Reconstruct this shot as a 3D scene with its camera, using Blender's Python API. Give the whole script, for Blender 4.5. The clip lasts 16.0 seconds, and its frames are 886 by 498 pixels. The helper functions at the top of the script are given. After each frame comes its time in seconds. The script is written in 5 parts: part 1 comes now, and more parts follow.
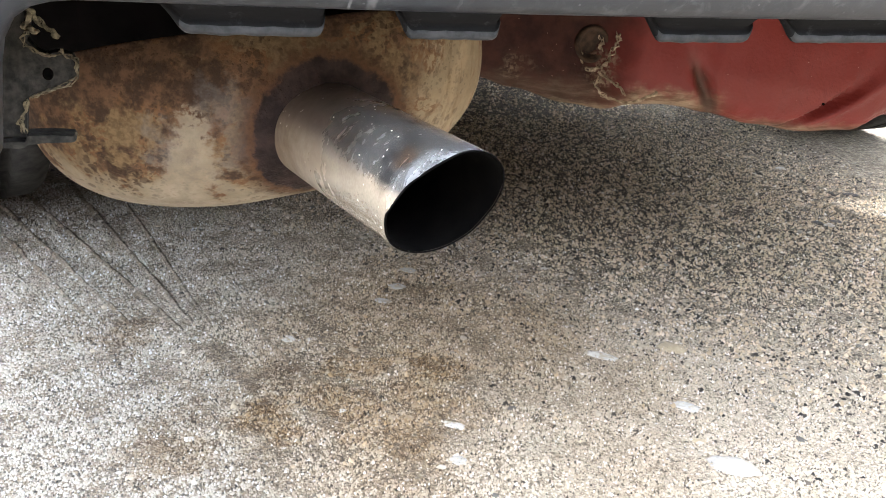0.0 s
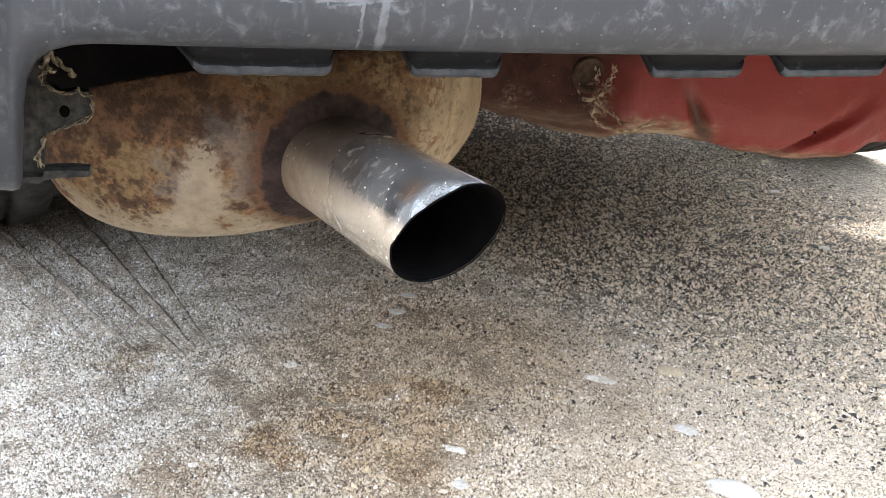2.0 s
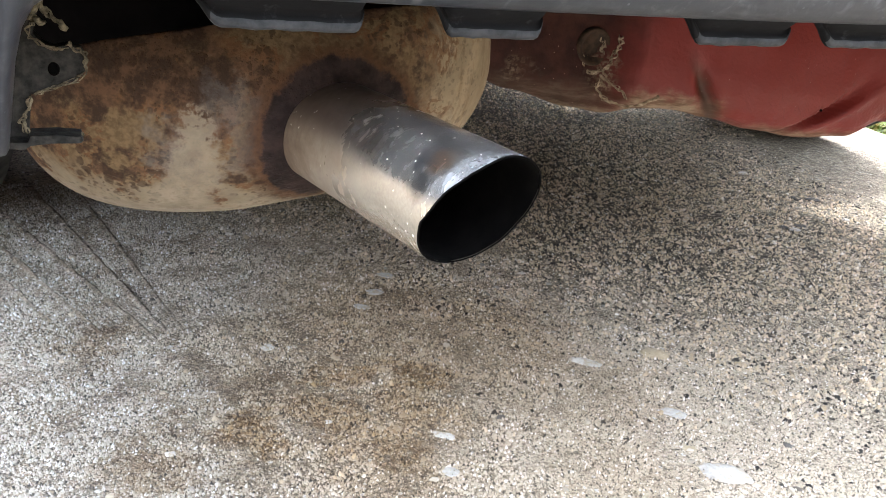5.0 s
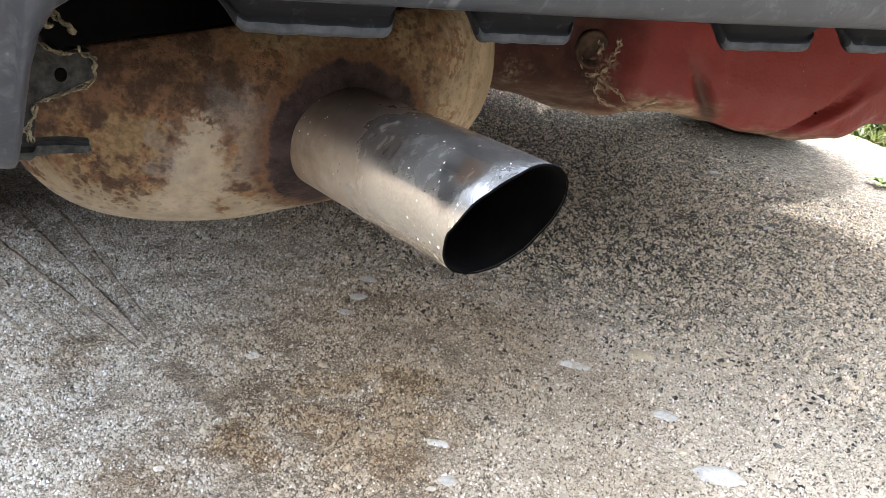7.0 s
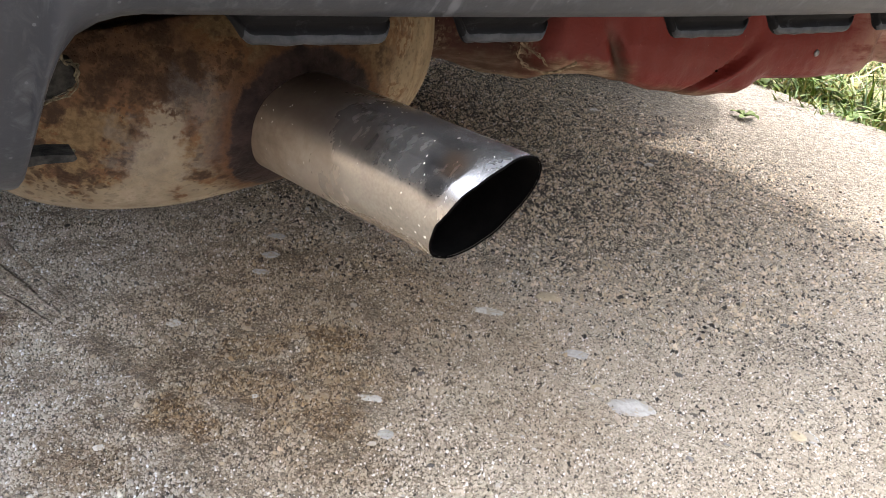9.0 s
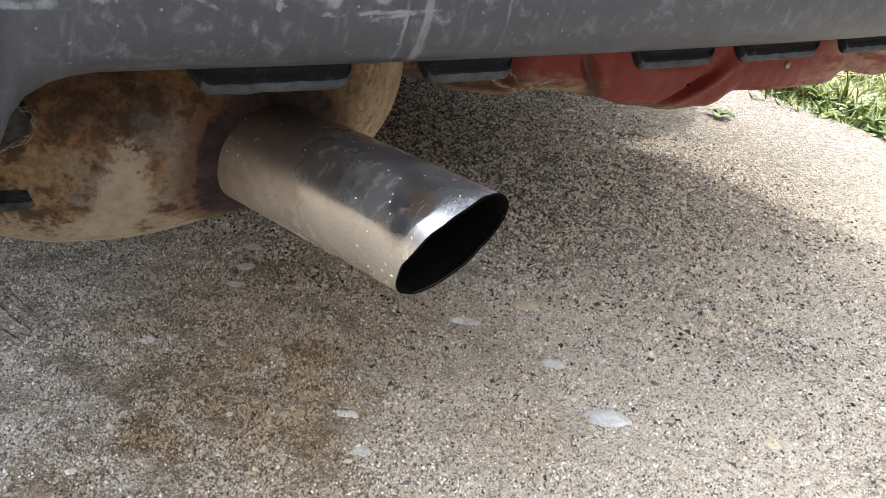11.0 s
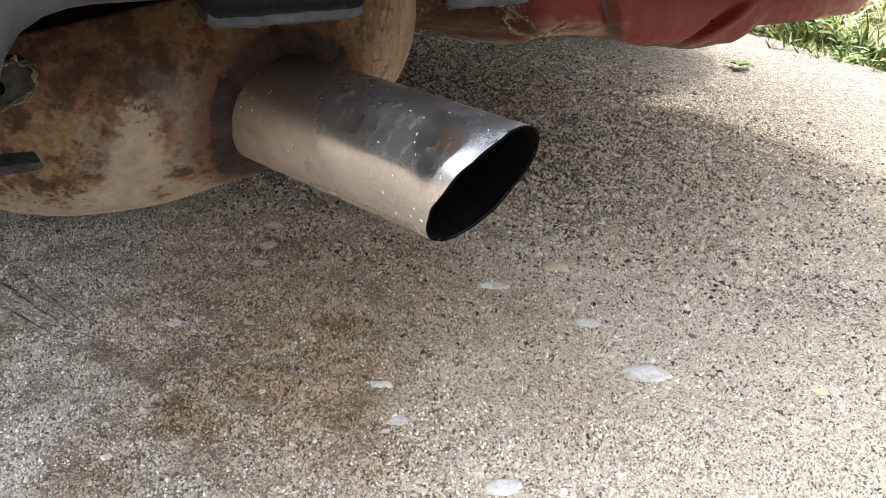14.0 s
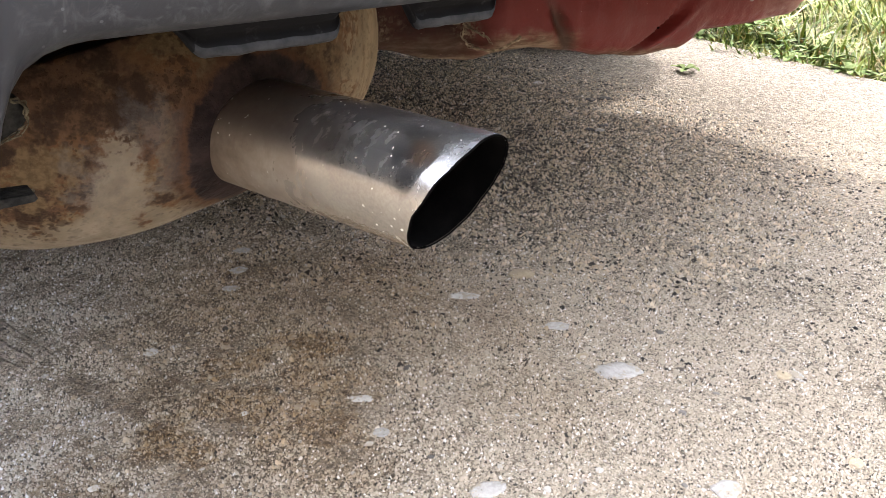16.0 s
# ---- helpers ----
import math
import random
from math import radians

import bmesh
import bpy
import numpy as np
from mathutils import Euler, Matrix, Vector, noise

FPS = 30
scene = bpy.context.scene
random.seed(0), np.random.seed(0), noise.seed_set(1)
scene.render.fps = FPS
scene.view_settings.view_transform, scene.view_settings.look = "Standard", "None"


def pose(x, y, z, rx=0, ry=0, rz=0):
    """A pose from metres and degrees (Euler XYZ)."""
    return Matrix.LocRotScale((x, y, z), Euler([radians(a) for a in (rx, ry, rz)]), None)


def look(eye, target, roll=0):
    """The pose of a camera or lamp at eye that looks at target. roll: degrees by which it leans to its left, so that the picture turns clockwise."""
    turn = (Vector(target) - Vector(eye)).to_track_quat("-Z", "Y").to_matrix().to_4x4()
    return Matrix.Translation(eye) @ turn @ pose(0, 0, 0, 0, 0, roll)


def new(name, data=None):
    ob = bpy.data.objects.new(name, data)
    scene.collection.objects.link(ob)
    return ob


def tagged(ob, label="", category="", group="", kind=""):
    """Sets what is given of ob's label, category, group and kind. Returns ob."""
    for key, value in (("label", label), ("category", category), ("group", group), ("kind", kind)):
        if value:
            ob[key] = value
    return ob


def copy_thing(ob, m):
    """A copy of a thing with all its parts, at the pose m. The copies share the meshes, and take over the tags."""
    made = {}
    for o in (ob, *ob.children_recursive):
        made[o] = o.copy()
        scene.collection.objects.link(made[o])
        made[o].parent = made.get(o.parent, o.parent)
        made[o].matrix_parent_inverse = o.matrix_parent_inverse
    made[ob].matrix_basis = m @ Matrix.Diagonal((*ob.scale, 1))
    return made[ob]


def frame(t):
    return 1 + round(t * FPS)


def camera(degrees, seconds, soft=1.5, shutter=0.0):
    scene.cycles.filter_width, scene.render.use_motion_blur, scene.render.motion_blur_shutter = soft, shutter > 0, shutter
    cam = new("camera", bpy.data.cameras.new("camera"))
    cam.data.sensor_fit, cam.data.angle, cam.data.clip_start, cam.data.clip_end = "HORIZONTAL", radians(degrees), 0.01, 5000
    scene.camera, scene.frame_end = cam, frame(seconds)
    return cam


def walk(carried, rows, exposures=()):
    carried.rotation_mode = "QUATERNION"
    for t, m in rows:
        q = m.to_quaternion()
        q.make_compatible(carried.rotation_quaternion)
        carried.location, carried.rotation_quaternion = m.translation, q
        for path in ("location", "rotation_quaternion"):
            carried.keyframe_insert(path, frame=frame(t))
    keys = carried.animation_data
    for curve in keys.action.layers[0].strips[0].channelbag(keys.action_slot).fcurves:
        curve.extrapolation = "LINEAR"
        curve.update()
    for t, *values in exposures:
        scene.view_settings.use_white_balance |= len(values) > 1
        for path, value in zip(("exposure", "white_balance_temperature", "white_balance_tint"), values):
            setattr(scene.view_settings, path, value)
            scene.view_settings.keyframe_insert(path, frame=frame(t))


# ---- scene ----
cam = camera(54.2, 16.0, soft=0.6)
PATH = [
    (0, (0.04784, -0.04023, 0.36424), (0.6857, 1.6931, -0.4030), 6.58),
    (0.5, (0.05018, -0.04444, 0.37560), (0.6929, 1.6988, -0.3648), 6.67),
    (1, (0.04663, -0.04368, 0.37803), (0.6944, 1.7036, -0.3484), 6.31),
    (1.5, (0.04543, -0.04677, 0.37335), (0.6934, 1.7022, -0.3486), 6.36),
    (2, (0.04245, -0.04716, 0.37025), (0.6874, 1.7044, -0.3483), 6.32),
    (2.5, (0.04025, -0.03854, 0.37096), (0.7024, 1.7073, -0.3458), 6.58),
    (3, (0.03368, -0.03397, 0.36918), (0.7083, 1.7063, -0.3495), 6.88),
    (3.5, (0.02960, -0.02936, 0.36600), (0.7108, 1.7063, -0.3574), 7.03),
    (4, (0.02836, -0.02243, 0.35995), (0.7285, 1.6984, -0.3808), 7.33),
    (6.3, (0.01310, -0.00546, 0.35629), (0.8173, 1.6683, -0.3864), 8.33),
    (6.5, (0.01088, -0.00260, 0.35689), (0.8197, 1.6701, -0.3833), 8.23),
    (7, (0.00810, 0.00329, 0.35447), (0.8429, 1.6632, -0.3857), 8.62),
    (7.5, (0.00487, 0.01469, 0.35969), (0.8923, 1.6508, -0.3722), 9.45),
    (8, (-0.00321, 0.03014, 0.36028), (0.9716, 1.5992, -0.4065), 9.89),
    (8.5, (-0.02135, 0.02695, 0.36180), (1.0391, 1.5103, -0.4599), 10.37),
    (9, (-0.03300, 0.01866, 0.37228), (1.0554, 1.4719, -0.4664), 10.02),
    (9.2, (-0.03422, 0.01885, 0.36896), (1.0645, 1.4812, -0.4399), 10.04),
    (11.3, (-0.02110, 0.02406, 0.38870), (1.1048, 1.4413, -0.4621), 9.85),
    (11.5, (-0.01317, 0.02319, 0.38910), (1.1093, 1.4428, -0.4623), 9.44),
    (12, (-0.01114, 0.02135, 0.38103), (1.1091, 1.4372, -0.4794), 9.12),
    (12.5, (-0.01070, 0.02163, 0.39095), (1.1060, 1.4271, -0.4908), 8.61),
    (13, (0.00052, 0.01302, 0.39186), (1.1091, 1.4220, -0.4945), 8.05),
    (13.5, (-0.01695, 0.01781, 0.38868), (1.0568, 1.4482, -0.5063), 6.94),
    (14, (-0.02240, 0.03172, 0.36793), (1.0527, 1.4618, -0.5258), 5.73),
    (14.5, (-0.03049, 0.03100, 0.36407), (1.0580, 1.4547, -0.5237), 4.63),
    (15, (-0.02904, 0.02911, 0.36905), (1.0957, 1.4299, -0.5101), 4.16),
    (15.5, (-0.02997, 0.02673, 0.36969), (1.1198, 1.4123, -0.5011), 3.64),
    (16, (-0.03687, 0.02380, 0.37043), (1.1194, 1.4162, -0.4806), 3.38),
]
EXPOSURES = [(0, 3.94, 6280, 9), (2, 3.91, 6200, 9), (4, 3.81, 6180, 9), (6.5, 3.68, 6150, 9), (7.5, 3.56, 6220, 10), (8.2, 3.27, 6520, 13), (9, 3.07, 6520, 13), (11.5, 3.02, 6260, 9), (12.5, 3.04, 6260, 9), (13.5, 3.15, 6380, 10), (14.5, 3.14, 6440, 11), (15.2, 3.08, 6540, 13), (16, 3.06, 6560, 14)]
walk(cam, [(t, look(eye, target, roll)) for t, eye, target, roll in PATH], EXPOSURES)

# ---- sky, sun and exposure ----
SUN_UP, SUN_AZ = 46.5, (0.88, 0.475)
world = bpy.data.worlds.new("sky")
scene.world = world
world.use_nodes = True
wn = world.node_tree
sky = wn.nodes.new("ShaderNodeTexSky")
sky.sky_type = "NISHITA"
sky.sun_disc = False
sky.sun_elevation = radians(SUN_UP)
sky.sun_rotation = math.atan2(SUN_AZ[0], SUN_AZ[1])
sky.dust_density = 3.0
veil = wn.nodes.new("ShaderNodeMix")
veil.data_type = "RGBA"
veil.inputs[0].default_value = 0.6
veil.inputs[7].default_value = (7.2, 7.3, 7.4, 1)  # thin white cloud over the whole sky
wn.links.new(sky.outputs[0], veil.inputs[6])
wn.links.new(veil.outputs[2], wn.nodes["Background"].inputs[0])
wn.nodes["Background"].inputs[1].default_value = 0.15
lamp = bpy.data.lights.new("sun", "SUN")
lamp.energy, lamp.angle, lamp.color = 0.47, radians(1.8), (1.0, 0.975, 0.94)
sun = new("sun", lamp)
_h = math.cos(radians(SUN_UP))
_n = math.hypot(*SUN_AZ)
sun.matrix_world = look((4, 4, 8), (4 - _h * SUN_AZ[0] / _n, 4 - _h * SUN_AZ[1] / _n, 8 - math.sin(radians(SUN_UP))))


# ---- node helpers ----
class Mat:
    """A material with short calls for its nodes."""

    def __init__(self, name, rough=0.6, metal=0.0, color=(0.5, 0.5, 0.5), spec=0.5):
        self.m = bpy.data.materials.new(name)
        self.m.use_nodes = True
        self.t = self.m.node_tree
        self.b = self.t.nodes["Principled BSDF"]
        self.set("Roughness", rough), self.set("Metallic", metal), self.set("Base Color", color), self.set("Specular IOR Level", spec)
        self.pos = self.add("ShaderNodeNewGeometry").outputs["Position"]

    def add(self, kind):
        return self.t.nodes.new(kind)

    def put(self, sock, v):
        if isinstance(v, bpy.types.NodeSocket):
            self.t.links.new(v, sock)
        elif isinstance(v, (tuple, list)) and sock.type == "RGBA" and len(v) == 3:
            sock.default_value = (*v, 1)
        else:
            sock.default_value = v

    def set(self, name, v):
        self.put(self.b.inputs[name], v)

    def noise(self, scale, detail=4, rough=0.55, at=None, warp=0.0, kind="FBM"):
        n = self.add("ShaderNodeTexNoise")
        n.noise_type = kind
        self.put(n.inputs["Vector"], at or self.pos)
        n.inputs["Scale"].default_value, n.inputs["Detail"].default_value = scale, detail
        n.inputs["Roughness"].default_value, n.inputs["Distortion"].default_value = rough, warp
        return n.outputs["Fac"]

    def cells(self, scale, feature="F1", at=None, out="Distance", rand=1.0):
        n = self.add("ShaderNodeTexVoronoi")
        n.feature = feature
        self.put(n.inputs["Vector"], at or self.pos)
        n.inputs["Scale"].default_value, n.inputs["Randomness"].default_value = scale, rand
        return n.outputs[out]

    def noise_color(self, scale):
        n = self.add("ShaderNodeTexNoise")
        self.put(n.inputs["Vector"], self.pos)
        n.inputs["Scale"].default_value = scale
        return n.outputs["Color"]

    def math(self, op, a, b=0.0, clamp=False):
        n = self.add("ShaderNodeMath")
        n.operation, n.use_clamp = op, clamp
        self.put(n.inputs[0], a), self.put(n.inputs[1], b)
        return n.outputs[0]

    def vec(self, op, a, b=(0, 0, 0)):
        n = self.add("ShaderNodeVectorMath")
        n.operation = op
        self.put(n.inputs[0], a), self.put(n.inputs[1], b)
        return n.outputs["Value"] if op in ("LENGTH", "DOT_PRODUCT", "DISTANCE") else n.outputs[0]

    def axis(self, k):
        n = self.add("ShaderNodeSeparateXYZ")
        self.put(n.inputs[0], self.pos)
        return n.outputs[k]

    def stretch(self, scale=(1, 1, 1), turn=(0, 0, 0), shift=(0, 0, 0)):
        n = self.add("ShaderNodeMapping")
        self.put(n.inputs["Vector"], self.pos)
        n.inputs["Scale"].default_value, n.inputs["Location"].default_value = scale, shift
        n.inputs["Rotation"].default_value = [radians(a) for a in turn]
        return n.outputs[0]

    def span(self, v, a, b, lo=0.0, hi=1.0, smooth=True):
        n = self.add("ShaderNodeMapRange")
        n.interpolation_type = "SMOOTHSTEP" if smooth else "LINEAR"
        for i, x in enumerate((v, a, b, lo, hi)):
            self.put(n.inputs[i], x)
        return n.outputs[0]

    def mix(self, f, a, b, how="MIX"):
        n = self.add("ShaderNodeMix")
        n.data_type, n.blend_type = "RGBA", how
        self.put(n.inputs[0], f), self.put(n.inputs[6], a), self.put(n.inputs[7], b)
        return n.outputs[2]

    def ramp(self, f, *stops):
        n = self.add("ShaderNodeValToRGB")
        self.put(n.inputs[0], f)
        e = n.color_ramp.elements
        while len(e) < len(stops):
            e.new(0.5)
        for k, (p, c) in zip(e, stops):
            k.position, k.color = p, (*c, 1)
        return n.outputs[0]

    def bump(self, height, strength=0.5, dist=0.002):
        n = self.add("ShaderNodeBump")
        n.inputs["Strength"].default_value, n.inputs["Distance"].default_value = strength, dist
        self.put(n.inputs["Height"], height)
        if self.b.inputs["Normal"].is_linked:
            self.t.links.new(self.b.inputs["Normal"].links[0].from_socket, n.inputs["Normal"])
        self.t.links.new(n.outputs[0], self.b.inputs["Normal"])

    def spot(self, at, radius, soft=0.4, wobble=None):
        """A soft-edged blot round a place, with a wavy border."""
        d = self.vec("DISTANCE", self.pos, at)
        if wobble is not None:
            d = self.math("ADD", d, wobble)
        return self.span(d, radius * (1 + soft), radius * (1 - soft))

    def island(self):
        return self.add("ShaderNodeNewGeometry").outputs["Random Per Island"]


# pipe's axis and size, shared by the metal's heat marks and the mesh
PIPE_AT, PIPE_WAY, PIPE_R = Vector((0.1404, 0.287, 0.2556)), Vector((0.243, -1.0, 0.0287)).normalized(), 0.0241


STAINS = [(0.262, 0.543, 0.036, 0.95), (0.20, 0.553, 0.032, 0.9), (0.245, 0.50, 0.042, 0.8), (0.18, 0.497, 0.038, 0.85), (0.128, 0.486, 0.030, 0.95), (0.215, 0.456, 0.042, 0.85), (0.27, 0.47, 0.03, 0.6),
          (0.068, 0.508, 0.018, 0.45), (0.061, 0.459, 0.030, 0.6), (0.026, 0.622, 0.024, 0.55), (0.33, 0.593, 0.11, 0.6), (0.27, 0.63, 0.11, 0.6), (0.15, 0.54, 0.05, 0.6), (0.20, 0.42, 0.045, 0.55), (0.40, 0.50, 0.07, 0.35), (0.20, 0.50, 0.12, 0.4),
          (0.31, 0.54, 0.10, 0.4), (0.17, 0.62, 0.05, 0.5), (0.36, 0.40, 0.06, 0.3), (0.14, 0.43, 0.05, 0.4)]


def stone_tone(k, *stops):
    n = k.add("ShaderNodeObjectInfo")
    return k.ramp(n.outputs["Random"], *stops)


def ground_stain(k):
    """How strongly brown stains cover the ground, the same for the slab and the grains in it."""
    flat = k.vec("MULTIPLY", k.pos, (1, 1, 0))
    wob = k.math("MULTIPLY", k.math("SUBTRACT", k.noise(38, 5, 0.6, at=flat), 0.5), 0.11)
    mask = None
    for sx, sy, r, a in STAINS:
        b = k.math("MULTIPLY", k.span(k.math("ADD", k.vec("DISTANCE", flat, (sx, sy, 0)), wob), r * 1.6, r * 0.4), a)
        mask = b if mask is None else k.math("MAXIMUM", mask, b)
    return k.math("MULTIPLY", mask, k.span(k.noise(190, 3, at=flat), 0.3, 0.6, 0.55, 1.0))


def grain_material(name, *stops):
    """Grains of the concrete: each of its own tone, greyer beside the wheel, browned where the slab is stained."""
    k = Mat(name, 0.85, spec=0.2)
    col = k.ramp(k.island(), *stops)
    col = k.mix(0.5, col, k.mix(k.noise(300, 3), (0.6, 0.6, 0.6), (1.3, 1.3, 1.3)), "MULTIPLY")
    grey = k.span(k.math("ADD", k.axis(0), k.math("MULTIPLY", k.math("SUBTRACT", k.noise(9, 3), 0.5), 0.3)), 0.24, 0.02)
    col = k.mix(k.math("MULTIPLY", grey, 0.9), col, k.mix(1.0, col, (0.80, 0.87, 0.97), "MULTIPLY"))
    col = k.mix(ground_stain(k), col, k.mix(0.92, col, (0.50, 0.36, 0.20), "MULTIPLY"))
    k.set("Base Color", col)
    k.bump(k.noise(500, 3), 0.3, 0.001)
    return k.m


def concrete_material():
    k = Mat("exposed_aggregate_concrete", 0.9, spec=0.2)
    big, mid = k.noise(3.0, 4), k.noise(17, 5, 0.6)
    x, y = k.axis(0), k.axis(1)

    def channel(sock, i):
        n = k.add("ShaderNodeSeparateColor")
        k.put(n.inputs[0], sock)
        return n.outputs[i]

    bent = k.vec("ADD", k.pos, k.vec("MULTIPLY", k.vec("SUBTRACT", k.noise_color(420), (0.5, 0.5, 0.5)), (0.0022, 0.0022, 0.0)))
    coarse, medium, fine = k.cells(210, out="Color", at=bent), k.cells(430, out="Color", at=bent), k.cells(900, out="Color", at=bent)
    warm = k.span(k.math("ADD", x, k.math("MULTIPLY", k.math("SUBTRACT", big, 0.5), 0.5)), 0.02, 0.30)
    sand = k.mix(k.span(mid, 0.35, 0.68), k.mix(warm, (0.33, 0.315, 0.30), (0.45, 0.385, 0.305)), k.mix(warm, (0.43, 0.412, 0.39), (0.56, 0.495, 0.405)))
    stone = k.ramp(channel(medium, 0), (0.0, (0.09, 0.08, 0.068)), (0.16, (0.24, 0.205, 0.16)), (0.35, (0.46, 0.40, 0.315)), (0.65, (0.56, 0.48, 0.375)), (0.85, (0.62, 0.545, 0.44)), (1.0, (0.70, 0.65, 0.57)))
    joint = k.span(k.cells(430, "DISTANCE_TO_EDGE", at=bent), 0.13, 0.03)
    lean = k.math("ADD", k.math("MULTIPLY", k.span(y, 0.44, 0.90), 0.52), k.math("MULTIPLY", k.span(x, 0.24, 0.66), 0.60))
    col = k.mix(k.math("MULTIPLY", k.span(k.noise(60, 4), 0.3, 0.6, 0.55, 1.0), k.span(lean, 0.35, 1.0, 0.62, 0.95)), sand, stone)
    col = k.mix(k.math("MULTIPLY", joint, k.span(k.noise(33, 3), 0.35, 0.65, 0.08, 0.5)), col, (0.15, 0.125, 0.095))
    grit = k.ramp(channel(fine, 1), (0.0, (0.38, 0.36, 0.34)), (0.2, (0.82, 0.81, 0.79)), (0.75, (1.03, 1.02, 1.01)), (0.92, (1.14, 1.13, 1.11)), (1.0, (1.3, 1.3, 1.3)))
    col = k.mix(0.9, col, grit, "MULTIPLY")
    # base between the grains darker, least towards the front right
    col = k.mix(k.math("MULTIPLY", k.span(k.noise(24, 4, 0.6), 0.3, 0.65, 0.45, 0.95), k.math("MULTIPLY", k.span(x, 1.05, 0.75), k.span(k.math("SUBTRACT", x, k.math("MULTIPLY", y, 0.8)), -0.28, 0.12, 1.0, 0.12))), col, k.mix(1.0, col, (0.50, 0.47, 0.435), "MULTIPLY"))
    # worn zone where coarse aggregate stands bare; dirt and painted-in shade darken the gaps
    worn = k.span(k.math("ADD", lean, k.math("MULTIPLY", k.math("SUBTRACT", k.noise(7, 4), 0.5), 0.7)), 0.46, 0.85)
    worn = k.math("MULTIPLY", worn, k.span(x, 1.2, 0.7, 0.25, 0.85))
    bare = k.ramp(channel(k.cells(235, out="Color", at=bent), 0), (0.0, (0.08, 0.07, 0.055)), (0.2, (0.24, 0.20, 0.145)), (0.45, (0.48, 0.40, 0.29)), (0.85, (0.64, 0.545, 0.41)), (1.0, (0.82, 0.78, 0.70)))
    gap = k.span(k.cells(235, "DISTANCE_TO_EDGE", at=bent), 0.16, 0.05)
    bare = k.mix(k.math("MULTIPLY", gap, 0.6), bare, (0.045, 0.038, 0.031))
    bare = k.mix(0.7, bare, grit, "MULTIPLY")
    bed = k.span(k.noise(95, 5, 0.68, at=bent), 0.40, 0.54, 0.10, 0.95)
    bare = k.mix(bed, bare, k.mix(channel(fine, 2), (0.035, 0.030, 0.026), (0.12, 0.10, 0.078)))
    col = k.mix(k.math("MULTIPLY", worn, k.span(k.noise(120, 3), 0.25, 0.6, 0.45, 1.0)), col, bare)
    pick = k.math("MULTIPLY", k.span(channel(coarse, 1), 0.10, 0.06), k.span(k.cells(210, at=bent), 0.42, 0.28))
    col = k.mix(k.math("MULTIPLY", pick, 0.4), col, k.mix(channel(coarse, 2), (0.05, 0.045, 0.04), (0.20, 0.18, 0.16)))
    pale = k.math("MULTIPLY", k.span(channel(coarse, 1), 0.93, 0.95), k.span(k.cells(210, at=bent), 0.40, 0.30))
    col = k.mix(k.math("MULTIPLY", pale, 0.7), col, (0.66, 0.65, 0.63))
    pits = k.math("MULTIPLY", k.span(k.noise(520, 3, 0.6), 0.60, 0.70), k.span(k.noise(9, 3), 0.35, 0.6, 0.35, 1.0))
    col = k.mix(k.math("MULTIPLY", pits, 0.4), col, (0.06, 0.05, 0.042))
    # dark hollows, denser under the car to put the shade there into colour
    hollow = k.math("ADD", k.noise(150, 3, 0.66, at=bent), k.math("ADD", k.math("MULTIPLY", lean, 0.135), k.math("MULTIPLY", k.math("SUBTRACT", k.noise(14, 3), 0.5), 0.16)))
    rough_end = k.math("MULTIPLY", k.span(lean, 0.75, 1.1), k.span(k.noise(75, 3, 0.6, at=bent), 0.42, 0.60, -0.03, 0.15))
    hollow = k.math("ADD", hollow, rough_end)
    hollow = k.math("MULTIPLY", k.span(hollow, 0.655, 0.715), k.span(x, 1.15, 0.75, 0.5, 1.0))
    col = k.mix(k.math("MULTIPLY", hollow, 0.88), col, k.mix(channel(fine, 0), (0.025, 0.022, 0.02), (0.085, 0.075, 0.065)))
    col = k.mix(ground_stain(k), col, k.mix(0.92, col, (0.40, 0.275, 0.14), "MULTIPLY"))
    ridge = None
    for a, s, w in ((0.0, 0.46, 0.0018), (0.032, 0.33, 0.0022), (0.058, 0.24, 0.0017), (-0.035, 0.47, 0.0015), (-0.062, 0.48, 0.0013), (-0.085, 0.5, 0.0013)):
        d = k.math("ADD", k.math("SUBTRACT", x, a), k.math("MULTIPLY", k.math("SUBTRACT", y, 0.78), s))
        d = k.math("ADD", d, k.math("MULTIPLY", k.math("SUBTRACT", k.noise(45, 3), 0.5), 0.004))
        b = k.math("SUBTRACT", k.span(k.math("ABSOLUTE", d), w, 0.0), k.math("MULTIPLY", k.span(k.math("ABSOLUTE", k.math("SUBTRACT", d, w * 1.6)), w, 0.0), 1.2))
        ridge = b if ridge is None else k.math("ADD", ridge, b)
    ridge = k.math("MULTIPLY", ridge, k.math("MULTIPLY", k.span(y, 0.56, 0.74), k.span(k.noise(30, 3), 0.3, 0.55)))
    # faint shade line painted along one side of each ridge
    col = k.mix(k.span(ridge, -0.1, -0.9, 0.0, 0.14), col, (0.14, 0.13, 0.12))
    # dashes left by the broom beyond the car
    dash = k.noise(1.0, 3, 0.6, at=k.stretch((80, 6, 1)))
    dash = k.math("MULTIPLY", k.span(dash, 0.58, 0.66), k.span(x, 0.85, 1.05))
    col = k.mix(k.math("MULTIPLY", dash, 0.6), col, (0.16, 0.145, 0.12))
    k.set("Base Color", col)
    broom = k.noise(1.0, 3, at=k.stretch((130, 7, 1), (0, 0, -12)))
    k.bump(broom, 0.05, 0.003)
    k.bump(ridge, 1.0, 0.003)
    k.bump(hollow, -0.5, 0.003)
    k.bump(k.cells(210, at=bent), 0.5, 0.003)
    k.bump(k.cells(430, at=bent), 0.7, 0.0028)
